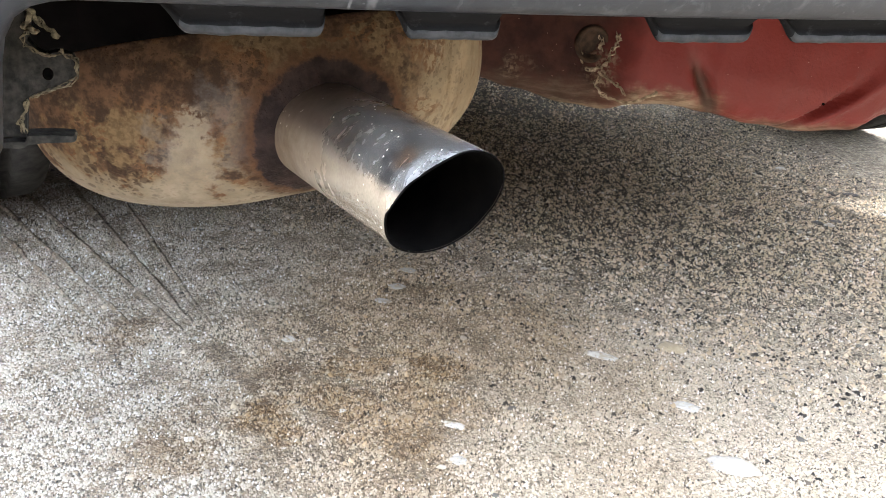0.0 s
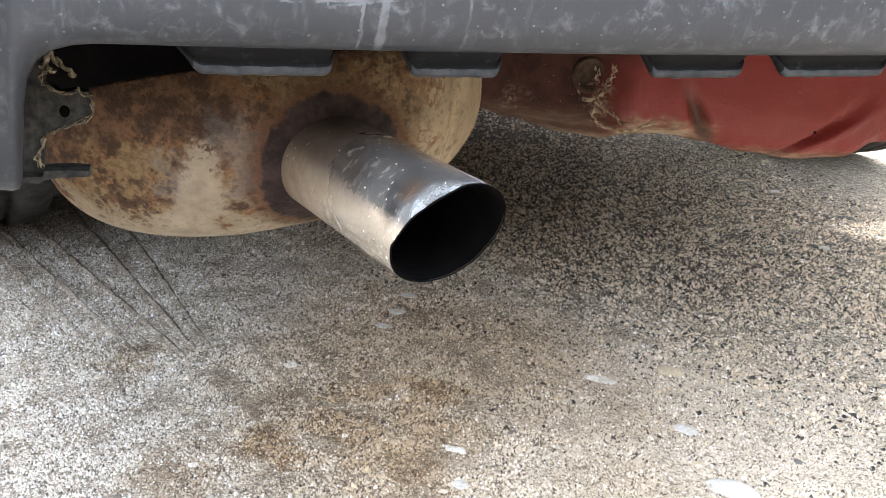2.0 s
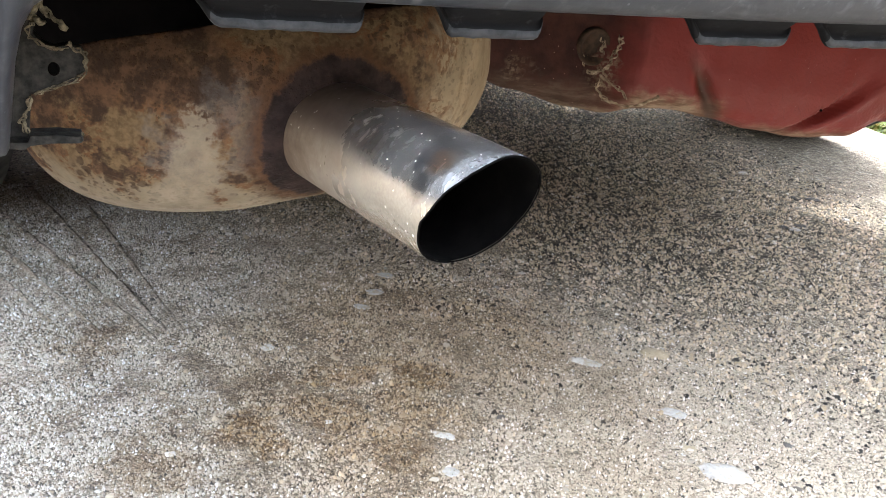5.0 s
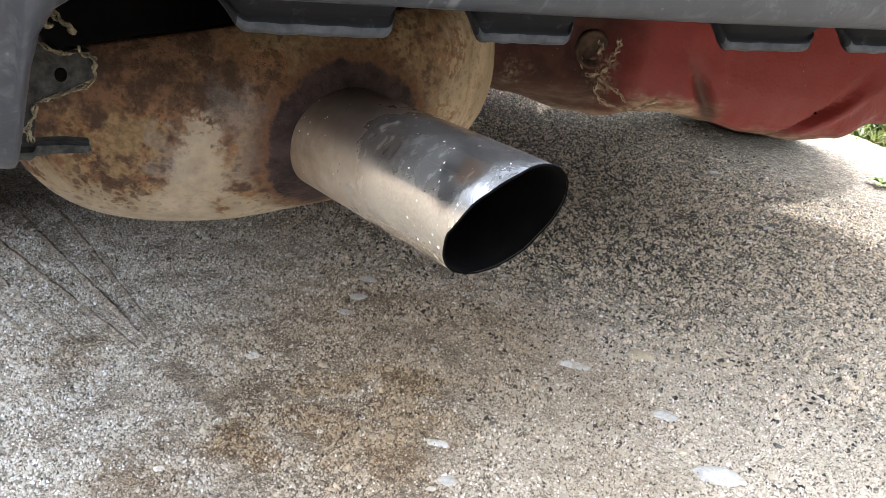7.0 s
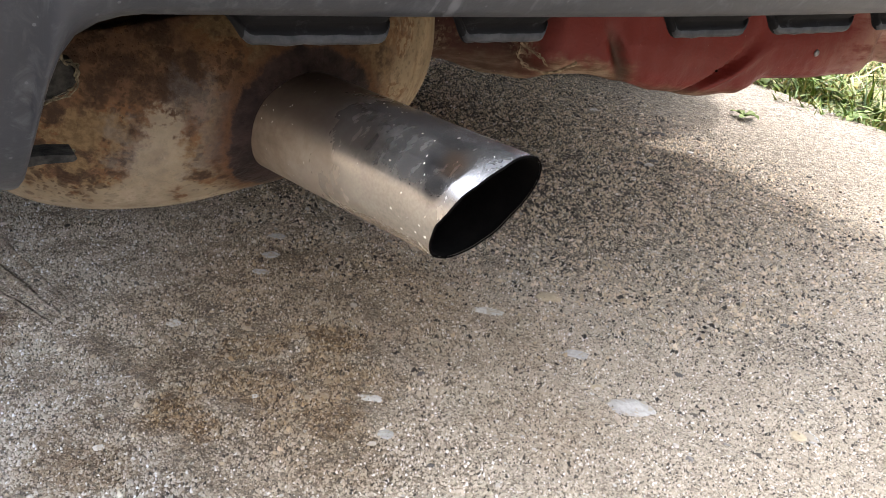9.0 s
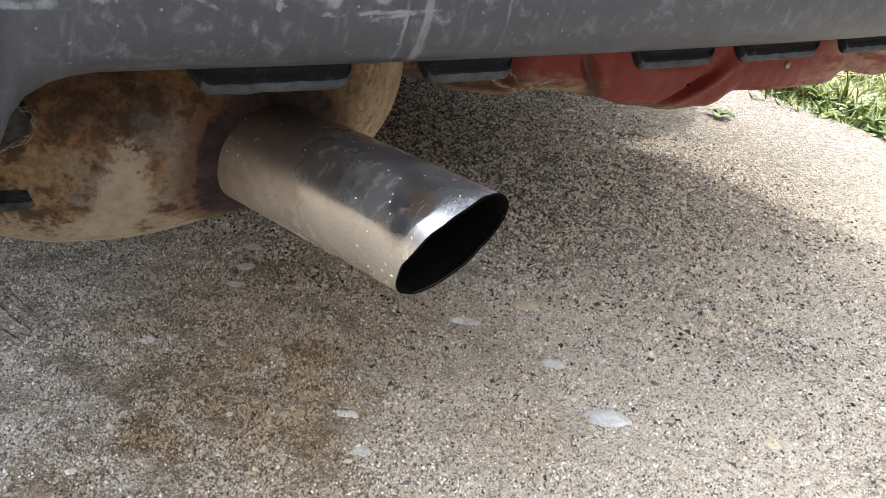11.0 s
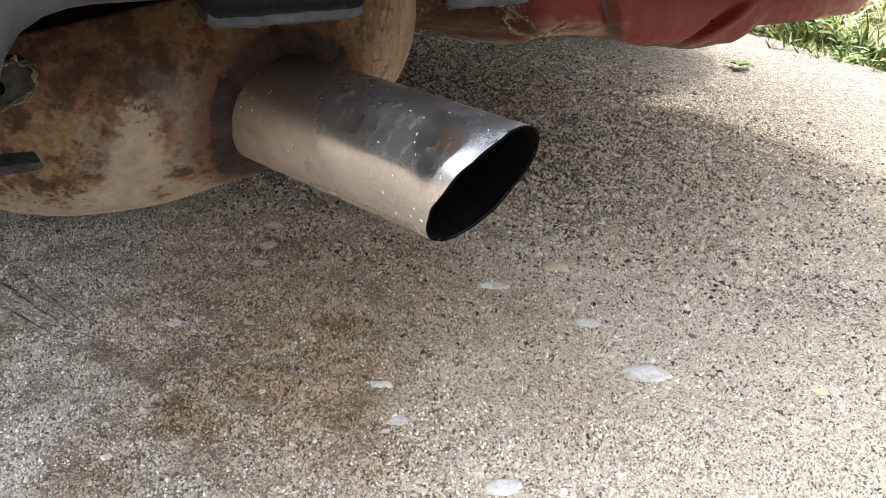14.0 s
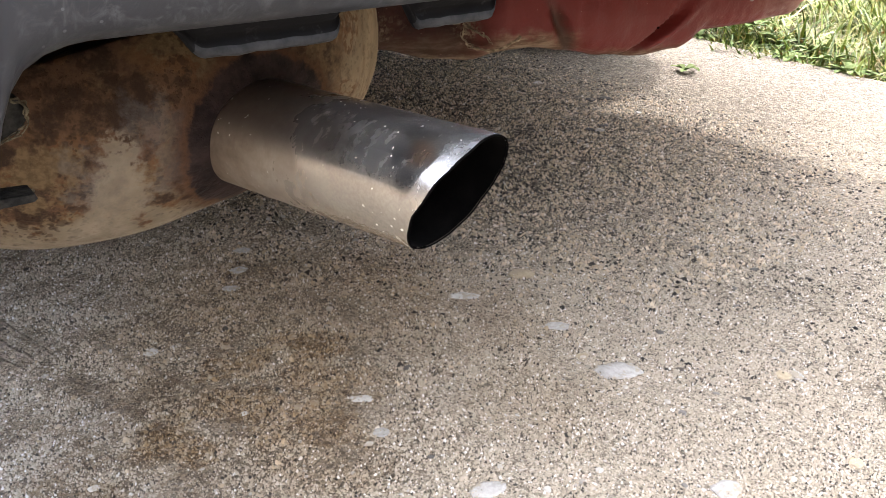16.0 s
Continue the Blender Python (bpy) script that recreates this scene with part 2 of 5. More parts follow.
    k.bump(k.cells(900, at=bent), 0.6, 0.0014)
    return k.m


def muffler_material():
    k = Mat("rusty_dusty_muffler_steel", 0.8, 0.0, spec=0.08)
    x, z = k.axis(0), k.axis(2)
    n1, n2, n3 = k.noise(30, 6, 0.62, warp=0.7), k.noise(110, 5, 0.62), k.noise(380, 4, 0.65)
    j1, j2 = k.math("SUBTRACT", n1, 0.5), k.math("SUBTRACT", n2, 0.5)
    # low down: pale road dust, lightened further for light bounced off the ground
    dust = k.mix(k.span(n2, 0.3, 0.7), (0.19, 0.160, 0.118), (0.285, 0.246, 0.188))
    tan = k.mix(k.span(n3, 0.35, 0.65), (0.098, 0.067, 0.036), (0.158, 0.111, 0.061))
    up = k.span(k.math("ADD", z, k.math("ADD", k.math("MULTIPLY", j1, 0.05), k.math("MULTIPLY", j2, 0.04))), 0.205, 0.240)
    right = k.span(k.math("ADD", x, k.math("MULTIPLY", j1, 0.08)), 0.155, 0.185)
    base = k.mix(k.math("MULTIPLY", up, k.span(right, 0, 1, 1.0, 0.35)), dust, tan)
    base = k.mix(k.math("MULTIPLY", right, 0.35), base, (0.36, 0.27, 0.155))
    # broad dark rust, heavier high up and on the left
    tilt = k.math("SUBTRACT", k.math("MULTIPLY", k.math("SUBTRACT", z, 0.25), 0.25), k.span(z, 0.236, 0.205, 0.0, 0.25))
    field = k.math("ADD", k.math("ADD", k.math("ADD", n1, k.math("MULTIPLY", j2, 0.5)), tilt), k.span(x, 0.075, 0.0, 0.0, 0.05))
    wide = k.math("MULTIPLY", k.math("ADD", j1, j2), 0.03)
    for p, r, a in (((0.0615, 0.350, 0.277), 0.013, 0.11), ((0.080, 0.346, 0.281), 0.012, 0.10), ((0.0285, 0.372, 0.280), 0.015, 0.10), ((0.049, 0.356, 0.270), 0.010, 0.07), ((0.040, 0.362, 0.236), 0.017, -0.16), ((0.018, 0.380, 0.241), 0.017, -0.12), ((0.098, 0.346, 0.222), 0.012, -0.12)):
        field = k.math("ADD", field, k.math("MULTIPLY", k.spot(p, r, 0.7, wide), a))
    rust = k.math("MULTIPLY", k.span(field, 0.435, 0.575), k.span(right, 0, 1, 1.0, 0.25))
    brown = k.mix(k.span(k.noise(95, 5, 0.72), 0.40, 0.62), (0.036, 0.023, 0.017), (0.098, 0.056, 0.033))
    col = k.mix(k.math("MULTIPLY", rust, 0.96), base, brown)
    # orange bloom at the borders of the rust
    bloom = k.math("MULTIPLY", k.math("MULTIPLY", k.span(field, 0.44, 0.49), k.span(field, 0.56, 0.50)), k.span(k.noise(48, 3), 0.42, 0.58))
    col = k.mix(k.math("MULTIPLY", bloom, 0.8), col, k.mix(n3, (0.085, 0.042, 0.021), (0.145, 0.076, 0.036)))
    # scabs
    for scale, r0, r1, cut in ((135, 0.34, 0.22, 0.40), (210, 0.36, 0.22, 0.42), (400, 0.36, 0.22, 0.44)):
        at = k.vec("ADD", k.pos, k.vec("MULTIPLY", k.vec("SUBTRACT", k.noise_color(300), (0.5, 0.5, 0.5)), (0.004, 0.004, 0.004)))
        dots = k.math("MULTIPLY", k.span(k.cells(scale, at=at), r0, r1), k.span(k.noise(46, 4, 0.6), cut, cut + 0.10))
        dots = k.math("MULTIPLY", dots, k.span(z, 0.200, 0.225))
        col = k.mix(k.math("MULTIPLY", dots, k.span(right, 0, 1, 0.62, 0.25)), col, (0.040, 0.024, 0.016))
        k.bump(dots, 0.4, 0.0006)
    wob = k.math("MULTIPLY", j2, 0.055)
    grey = k.math("MAXIMUM", k.spot((0.057, 0.350, 0.244), 0.011, 0.6, wob), k.math("MAXIMUM", k.spot((0.080, 0.342, 0.264), 0.010, 0.7, wob), k.spot((0.090, 0.345, 0.245), 0.009, 0.7, wob)))
    col = k.mix(k.math("MULTIPLY", grey, 0.45), col, k.mix(n3, (0.085, 0.082, 0.082), (0.17, 0.16, 0.15)))
    fine = k.math("MULTIPLY", k.math("SUBTRACT", n3, 0.5), 0.012)
    pale = None
    for p, r in (((0.0655, 0.343, 0.2585), 0.0045), ((0.066, 0.345, 0.251), 0.0075), ((0.066, 0.349, 0.242), 0.0105), ((0.066, 0.353, 0.231), 0.0125), ((0.062, 0.362, 0.219), 0.0125)):
        b = k.spot(p, r, 0.35, k.math("ADD", k.math("MULTIPLY", wob, 0.45), fine))
        pale = b if pale is None else k.math("MAXIMUM", pale, b)
    col = k.mix(k.math("MULTIPLY", pale, 0.72), col, k.mix(k.span(n2, 0.3, 0.7), (0.19, 0.158, 0.115), (0.29, 0.248, 0.19)))
    # heat-blackened ring where the pipe leaves, rust at its border
    drips = k.math("MULTIPLY", k.span(k.noise(1.0, 4, 0.6, at=k.stretch((170, 170, 22))), 0.52, 0.66), right)
    col = k.mix(k.math("MULTIPLY", drips, 0.45), col, (0.13, 0.085, 0.045))
    off = k.vec("CROSS_PRODUCT", k.vec("SUBTRACT", k.pos, tuple(PIPE_AT)), tuple(PIPE_WAY))
    d = k.math("ADD", k.vec("LENGTH", off), k.math("ADD", k.math("MULTIPLY", j2, 0.012), k.math("MULTIPLY", j1, 0.012)))
    col = k.mix(k.math("MULTIPLY", k.span(d, 0.046, 0.036), 0.6), col, (0.05, 0.026, 0.015))
    col = k.mix(k.math("MULTIPLY", k.span(d, 0.0385, 0.0355), 0.7), col, k.mix(n3, (0.050, 0.027, 0.018), (0.115, 0.058, 0.029)))
    ring = k.span(d, 0.0358, 0.0328)
    col = k.mix(k.math("MULTIPLY", ring, 0.93), col, k.mix(k.span(n2, 0.3, 0.7), (0.010, 0.008, 0.009), (0.034, 0.024, 0.023)))
    k.set("Base Color", col)
    k.set("Roughness", k.span(ring, 0, 1, 0.85, 0.7))
    k.bump(n2, 0.35, 0.0015)
    k.bump(n3, 0.45, 0.0008)
    k.bump(rust, 0.3, 0.0006)
    return k.m


def pipe_material():
    k = Mat("stained_stainless_pipe", 0.2, 1.0, spec=0.3)
    along = k.vec("DOT_PRODUCT", k.vec("SUBTRACT", k.pos, tuple(PIPE_AT)), tuple(PIPE_WAY))
    z = k.axis(2)
    n1, n2, n3 = k.noise(60, 5, 0.62, warp=0.4), k.noise(240, 4, 0.6), k.noise(800, 3, 0.65)
    j1, j2 = k.math("SUBTRACT", n1, 0.5), k.math("SUBTRACT", n2, 0.5)
    rub = k.noise(1.0, 4, 0.6, at=k.stretch((90, 210, 90), (0, 0, 38)), warp=0.25)
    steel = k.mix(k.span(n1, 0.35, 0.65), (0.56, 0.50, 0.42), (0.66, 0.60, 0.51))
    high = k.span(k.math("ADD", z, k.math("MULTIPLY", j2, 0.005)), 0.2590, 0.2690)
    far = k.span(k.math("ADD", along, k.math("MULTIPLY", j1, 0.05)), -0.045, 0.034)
    # the bumper's dark reflection and tarnish put into the upper side's colour, heavy by the muffler, blotchy and
    # rubbed towards the end
    tarnish_and_reflection = k.mix(far, k.mix(n2, (0.10, 0.075, 0.065), (0.20, 0.155, 0.125)), k.mix(k.span(k.math("ADD", k.math("MULTIPLY", n1, 0.6), k.math("MULTIPLY", k.noise(330, 5, 0.75), 0.4)), 0.40, 0.60), (0.11, 0.105, 0.105), (0.46, 0.445, 0.435)))
    col = k.mix(k.math("MULTIPLY", high, 0.92), steel, tarnish_and_reflection)
    brown = k.math("SUBTRACT", 1.0, k.span(k.math("ADD", along, k.math("ADD", k.math("MULTIPLY", j1, 0.05), k.math("MULTIPLY", j2, 0.02))), -0.075, 0.025))
    col = k.mix(k.math("MULTIPLY", brown, 0.8), col, k.mix(n2, (0.10, 0.070, 0.050), (0.22, 0.155, 0.105)))
    wob = k.math("MULTIPLY", j2, 0.012)
    # pale blue sky sheen painted on the upper side of the lip
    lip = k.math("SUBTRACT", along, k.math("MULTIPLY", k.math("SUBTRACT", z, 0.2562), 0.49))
    lip_sheen = k.math("MULTIPLY", k.span(k.math("ADD", lip, k.math("MULTIPLY", j2, 0.012)), 0.033, 0.043), k.span(n1, 0.3, 0.65, 0.3, 0.9))
    col = k.mix(k.math("MULTIPLY", lip_sheen, high), col, (0.52, 0.545, 0.58))
    tip = k.math("MULTIPLY", k.spot((0.1342, 0.2448, 0.2748), 0.0058, 0.4, k.math("MULTIPLY", wob, 0.6)), 0.85)
    col = k.mix(tip, col, (0.22, 0.125, 0.065))
    dark = k.math("MULTIPLY", k.math("MAXIMUM", k.spot((0.1310, 0.2515, 0.2725), 0.0040, 0.6, wob), k.spot((0.1280, 0.2450, 0.2661), 0.0042, 0.6, wob)), 0.75)
    col = k.mix(dark, col, (0.085, 0.085, 0.095))
    # dried specks
    jig = k.vec("ADD", k.pos, k.vec("MULTIPLY", k.vec("SUBTRACT", k.noise_color(500), (0.5, 0.5, 0.5)), (0.002, 0.002, 0.002)))
    specks = k.math("MULTIPLY", k.span(k.cells(135, at=jig), 0.10, 0.075), k.span(k.noise(50, 2), 0.56, 0.62))
    specks = k.math("MAXIMUM", specks, k.math("MULTIPLY", k.span(k.cells(260, at=jig), 0.13, 0.08), k.span(k.noise(60, 2), 0.44, 0.56)))
    for p, r in (((0.121, 0.267, 0.267), 0.0011), ((0.134, 0.235, 0.274), 0.0012), ((0.1145, 0.268, 0.263), 0.0007)):
        specks = k.math("MAXIMUM", specks, k.spot(p, r, 0.3, k.math("MULTIPLY", k.math("SUBTRACT", n3, 0.5), 0.0012)))
    # film of dust: matt, thick by the muffler, in rubbed smears on top, thin below, its pale tone there painting in the
    # ground's reflection
    smear = k.math("MULTIPLY", k.span(rub, 0.40, 0.80), k.span(k.noise(300, 4, 0.7), 0.30, 0.70, 0.4, 1.0))
    film = k.math("ADD", k.math("MULTIPLY", high, k.math("ADD", 0.20, k.math("MULTIPLY", smear, 0.24))), k.math("MULTIPLY", brown, 0.34))
    film = k.math("ADD", film, k.math("MULTIPLY", k.math("SUBTRACT", 1.0, high), k.span(n3, 0.3, 0.7, 0.30, 0.38)), clamp=True)
    film = k.math("MAXIMUM", film, k.math("MULTIPLY", k.math("MULTIPLY", lip_sheen, high), 0.36))
    dust_and_gleam = k.mix(high, k.mix(brown, (0.40, 0.335, 0.25), k.mix(n2, (0.13, 0.09, 0.058), (0.24, 0.175, 0.115))), k.mix(far, (0.135, 0.105, 0.088), (0.20, 0.192, 0.188)))
    col = k.mix(film, col, dust_and_gleam)
    col = k.mix(specks, col, (0.72, 0.68, 0.60))
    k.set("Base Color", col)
    k.set("Metallic", k.math("MULTIPLY", k.math("SUBTRACT", 1.0, specks), k.math("SUBTRACT", 1.0, film)))
    k.set("Roughness", k.math("ADD", k.math("ADD", 0.11, k.math("MULTIPLY", brown, 0.32)), k.math("ADD", k.math("MULTIPLY", lip_sheen, 0.14), k.math("MULTIPLY", k.span(rub, 0.35, 0.7), 0.10))))
    k.bump(n2, 0.03, 0.0005)
    k.bump(n3, 0.05, 0.0002)
    k.bump(specks, 0.25, 0.0003)
    return k.m


def bumper_material():
    k = Mat("scuffed_grey_plastic", 0.5, spec=0.4)
    n1, n2, n4 = k.noise(35, 5), k.noise(520, 3), k.noise(160, 5, 0.65, warp=0.6)
    col = k.mix(n1, (0.0098, 0.0118, 0.0160), (0.0155, 0.0180, 0.0235))
    streak = k.noise(1.0, 4, 0.6, at=k.stretch((230, 230, 20)))
    streak = k.math("MULTIPLY", k.span(streak, 0.57, 0.75), k.span(k.noise(13, 2), 0.42, 0.62))
    film = k.math("MULTIPLY", k.span(n4, 0.48, 0.78), k.span(k.noise(28, 3, 0.6), 0.40, 0.62, 0.22, 0.75))
    marks = k.math("MAXIMUM", k.math("MULTIPLY", streak, 0.4), film)
    specks = k.math("MULTIPLY", k.span(k.cells(200), 0.11, 0.07), 0.6)
    for p, r in (((0.0815, 0.228, 0.3475), 0.0030), ((0.0855, 0.228, 0.3445), 0.0022), ((0.100, 0.228, 0.3470), 0.0030), ((0.0265, 0.228, 0.3440), 0.0024), ((0.070, 0.228, 0.343), 0.0013), ((0.0605, 0.228, 0.3465), 0.0014), ((0.135, 0.228, 0.348), 0.0018)):
        specks = k.math("MAXIMUM", specks, k.math("MULTIPLY", k.spot(p, r, 0.4, k.math("MULTIPLY", k.math("SUBTRACT", k.noise(500, 3), 0.5), 0.004)), 0.8))
    x, z = k.axis(0), k.axis(2)
    jag = k.math("MULTIPLY", k.math("SUBTRACT", k.noise(260, 3), 0.5), 0.0022)
    for x0, x1, z0, slope, w in ((0.070, 0.118, 0.3400, 0.055, 0.0008), (0.095, 0.121, 0.3392, 0.16, 0.0007), (-0.05, 0.022, 0.3395, 0.02, 0.0013), (0.04, 0.062, 0.3480, -0.5, 0.0008), (0.20, 0.235, 0.352, 0.9, 0.0006)):
        d = k.math("SUBTRACT", k.math("SUBTRACT", z, z0), k.math("MULTIPLY", k.math("SUBTRACT", x, x0), slope))
        line = k.span(k.math("ABSOLUTE", k.math("ADD", d, jag)), w, w * 0.4)
        line = k.math("MULTIPLY", line, k.math("MULTIPLY", k.span(x, x0, x0 + 0.004), k.span(x, x1, x1 - 0.004)))
        line = k.math("MULTIPLY", line, k.span(k.noise(190, 3), 0.42, 0.62, 0.0, 0.75))
        specks = k.math("MAXIMUM", specks, line)
    for x0, w in ((0.1155, 0.0019), (0.1085, 0.0007), (0.1445, 0.0007)):
        d = k.math("ADD", k.math("SUBTRACT", x, x0), k.math("ADD", jag, k.math("MULTIPLY", k.math("SUBTRACT", z, 0.33), 0.0)))
        line = k.math("MULTIPLY", k.span(k.math("ABSOLUTE", d), w, w * 0.5), k.span(k.noise(120, 3), 0.33, 0.6, 0.15, 0.85))
        specks = k.math("MAXIMUM", specks, k.math("MULTIPLY", line, k.math("MULTIPLY", k.span(z, 0.362, 0.340), 0.8)))
    marks = k.math("MAXIMUM", marks, specks)
    col = k.mix(k.math("MULTIPLY", marks, 0.55), col, (0.19, 0.195, 0.205))
    k.set("Base Color", col)
    k.set("Roughness", k.span(marks, 0, 1, 0.42, 0.8))
    k.bump(n2, 0.2, 0.0004)
    return k.m


def black_plastic_material():
    k = Mat("worn_black_plastic", 0.7, spec=0.05)
    n = k.noise(130, 5, 0.65)
    col = k.mix(k.span(n, 0.58, 0.75), (0.009, 0.0092, 0.0102), (0.036, 0.036, 0.039))
    k.set("Base Color", col)
    k.bump(n, 0.3, 0.001)
    return k.m


def crust_material():
    k = Mat("dried_mud_and_frayed_plastic", 0.95, spec=0.1)
    n = k.noise(260, 4, 0.7)
    k.set("Base Color", k.mix(k.span(n, 0.35, 0.65), (0.06, 0.052, 0.036), (0.20, 0.17, 0.115)))
    k.bump(n, 0.8, 0.002)
    return k.m


def red_material():
    k = Mat("dirty_red_underbody_paint", 0.42, spec=0.2)
    x, z = k.axis(0), k.axis(2)
    n1, n2, n3 = k.noise(16, 5, 0.6), k.noise(85, 5, 0.6), k.noise(420, 3)
    red = k.mix(n1, (0.105, 0.0110, 0.009), (0.160, 0.024, 0.018))
    dirt = k.mix(k.span(k.noise(1.0, 4, 0.65, at=k.stretch((60, 60, 260))), 0.38, 0.66), (0.095, 0.066, 0.040), (0.24, 0.185, 0.125))
    # near-black left end: brown dirt plus the bumper's shade put into the colour
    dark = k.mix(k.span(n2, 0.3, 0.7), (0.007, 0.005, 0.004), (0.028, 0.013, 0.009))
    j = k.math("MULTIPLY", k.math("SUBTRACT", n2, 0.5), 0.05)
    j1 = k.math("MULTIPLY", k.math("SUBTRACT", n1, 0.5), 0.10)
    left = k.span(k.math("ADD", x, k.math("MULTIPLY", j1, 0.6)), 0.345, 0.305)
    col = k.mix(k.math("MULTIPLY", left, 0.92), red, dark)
    low = k.span(k.math("ADD", z, k.math("MULTIPLY", j, 0.5)), 0.269, 0.256)
    low = k.math("MULTIPLY", low, k.math("MULTIPLY", k.span(x, 0.395, 0.37), k.span(x, 0.318, 0.332, 0.25, 1.0)))
    rim = k.math("MULTIPLY", k.span(k.math("ADD", z, k.math("MULTIPLY", j, 0.3)), 0.254, 0.245), 0.7)
    crust = k.math("MULTIPLY", k.math("MAXIMUM", k.spot((0.317, 0.44, 0.270), 0.010, 0.6, k.math("MULTIPLY", j, 0.5)), k.spot((0.262, 0.455, 0.270), 0.009, 0.7, k.math("MULTIPLY", j, 0.5))), k.span(n3, 0.42, 0.56, 0.1, 0.9))
    # shadow line of the fold painted in; the groove gets a dark stain
    fold = k.math("SUBTRACT", x, k.math("ADD", 0.4355, k.math("MULTIPLY", k.math("SUBTRACT", z, 0.250), 1.58)))
    fold_shade = k.math("MULTIPLY", k.span(k.math("ABSOLUTE", k.math("ADD", fold, k.math("MULTIPLY", j, 0.06))), 0.0032, 0.0008), k.span(z, 0.272, 0.262))
    fold_shade = k.math("MULTIPLY", fold_shade, 0.6)
    groove = k.math("MULTIPLY", k.span(k.math("ABSOLUTE", k.math("ADD", k.math("SUBTRACT", k.math("ADD", x, k.math("MULTIPLY", j, 0.15)), 0.375), k.math("MULTIPLY", k.math("SUBTRACT", z, 0.2622), 0.6))), 0.007, 0.001), k.span(z, 0.296, 0.27))
    far = k.math("MULTIPLY", k.span(k.math("ADD", x, j1), 0.58, 0.66), k.span(n2, 0.40, 0.6))
    mask = k.math("MAXIMUM", k.math("MAXIMUM", k.math("MULTIPLY", low, 0.85), rim), k.math("MAXIMUM", crust, k.math("MULTIPLY", far, 0.8)))
    col = k.mix(mask, col, dirt)
    rubbed = k.math("MULTIPLY", k.span(k.math("ADD", x, j1), 0.56, 0.62), k.span(k.noise(1.0, 4, 0.6, at=k.stretch((25, 25, 110), (0, 28, 0))), 0.38, 0.58))
    col = k.mix(k.math("MULTIPLY", rubbed, 0.7), col, (0.34, 0.20, 0.16))
    col = k.mix(k.math("MAXIMUM", k.math("MULTIPLY", groove, 0.8), fold_shade), col, (0.05, 0.032, 0.022))
    chips = k.math("MULTIPLY", k.math("MULTIPLY", k.span(k.cells(260), 0.07, 0.05), 0.6), k.span(k.noise(40, 2), 0.52, 0.60))
    col = k.mix(chips, col, (0.42, 0.30, 0.24))
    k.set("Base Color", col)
    k.set("Roughness", k.span(k.math("MAXIMUM", mask, left), 0, 1, 0.46, 0.9))
    k.bump(n3, 0.4, 0.0010)
    k.bump(n2, 0.25, 0.002)
    k.bump(mask, 0.5, 0.0008)
    return k.m


def plain(name, a, b, rough=0.6, scale=40, metal=0.0, bump=0.2, spec=0.2):
    k = Mat(name, rough, metal, spec=spec)
    n = k.noise(scale, 5, 0.6)
    k.set("Base Color", k.mix(k.span(n, 0.3, 0.7), a, b))
    k.bump(n, bump, 0.002)
    return k.m


def island_mix(name, *stops, rough=0.8, trans=0.0, spec=0.3):
    k = Mat(name, rough, spec=spec)
    col = k.ramp(k.island(), *stops)
    k.set("Base Color", k.mix(0.5, col, k.mix(k.noise(300, 3), (0.6, 0.6, 0.6), (1.3, 1.3, 1.3)), "MULTIPLY"))
    k.bump(k.noise(500, 3), 0.3, 0.001)
    if trans:
        k.set("Subsurface Weight", trans)
        k.set("Subsurface Scale", 0.01)
    return k.m


CONCRETE, MUFFLER, PIPE, BUMPER = concrete_material(), muffler_material(), pipe_material(), bumper_material()
BLACK, CRUST, RED = black_plastic_material(), crust_material(), red_material()
SEALANT = plain("old_sealant", (0.10, 0.072, 0.045), (0.34, 0.27, 0.185), 0.9, 300, bump=0.6)
SKYLIT_LIP = plain("worn_skylit_lip", (0.011, 0.012, 0.014), (0.036, 0.038, 0.042), 0.55, 150)
DUSTY = plain("dusty_black_plastic", (0.006, 0.006, 0.006), (0.034, 0.032, 0.028), 0.8, 240, bump=0.4)
PLUG = plain("dark_rusty_plug", (0.010, 0.006, 0.004), (0.045, 0.026, 0.015), 0.8, 170)
SOOT_AND_SHADE = plain("soot_and_hole_shade", (0.0012, 0.0012, 0.0012), (0.004, 0.0036, 0.0034), 0.95, 80, spec=0.03)
RUBBER = plain("dusty_tyre_rubber", (0.020, 0.020, 0.020), (0.055, 0.053, 0.050), 0.85, 60)
STEEL = plain("dull_wheel_steel", (0.2, 0.2, 0.2), (0.35, 0.35, 0.35), 0.4, 30, 0.8)
# near black, so that the space under the boot stays dark
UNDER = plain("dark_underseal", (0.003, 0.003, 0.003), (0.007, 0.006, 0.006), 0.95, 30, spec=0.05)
PAINT = plain("red_car_paint", (0.28, 0.02, 0.015), (0.31, 0.025, 0.02), 0.3, 3, bump=0.0)
SOIL = plain("grassy_soil", (0.05, 0.05, 0.02), (0.12, 0.11, 0.05), 0.95, 6, bump=0.8)
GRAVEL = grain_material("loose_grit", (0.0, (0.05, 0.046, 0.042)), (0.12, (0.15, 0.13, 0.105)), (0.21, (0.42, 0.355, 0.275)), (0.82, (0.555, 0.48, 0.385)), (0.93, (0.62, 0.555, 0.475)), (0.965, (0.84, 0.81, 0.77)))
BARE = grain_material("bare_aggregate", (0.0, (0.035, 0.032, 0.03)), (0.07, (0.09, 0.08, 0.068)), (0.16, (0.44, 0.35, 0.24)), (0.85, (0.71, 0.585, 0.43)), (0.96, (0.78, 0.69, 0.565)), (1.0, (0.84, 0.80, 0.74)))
_k = Mat("single_stones", 0.85, spec=0.2)
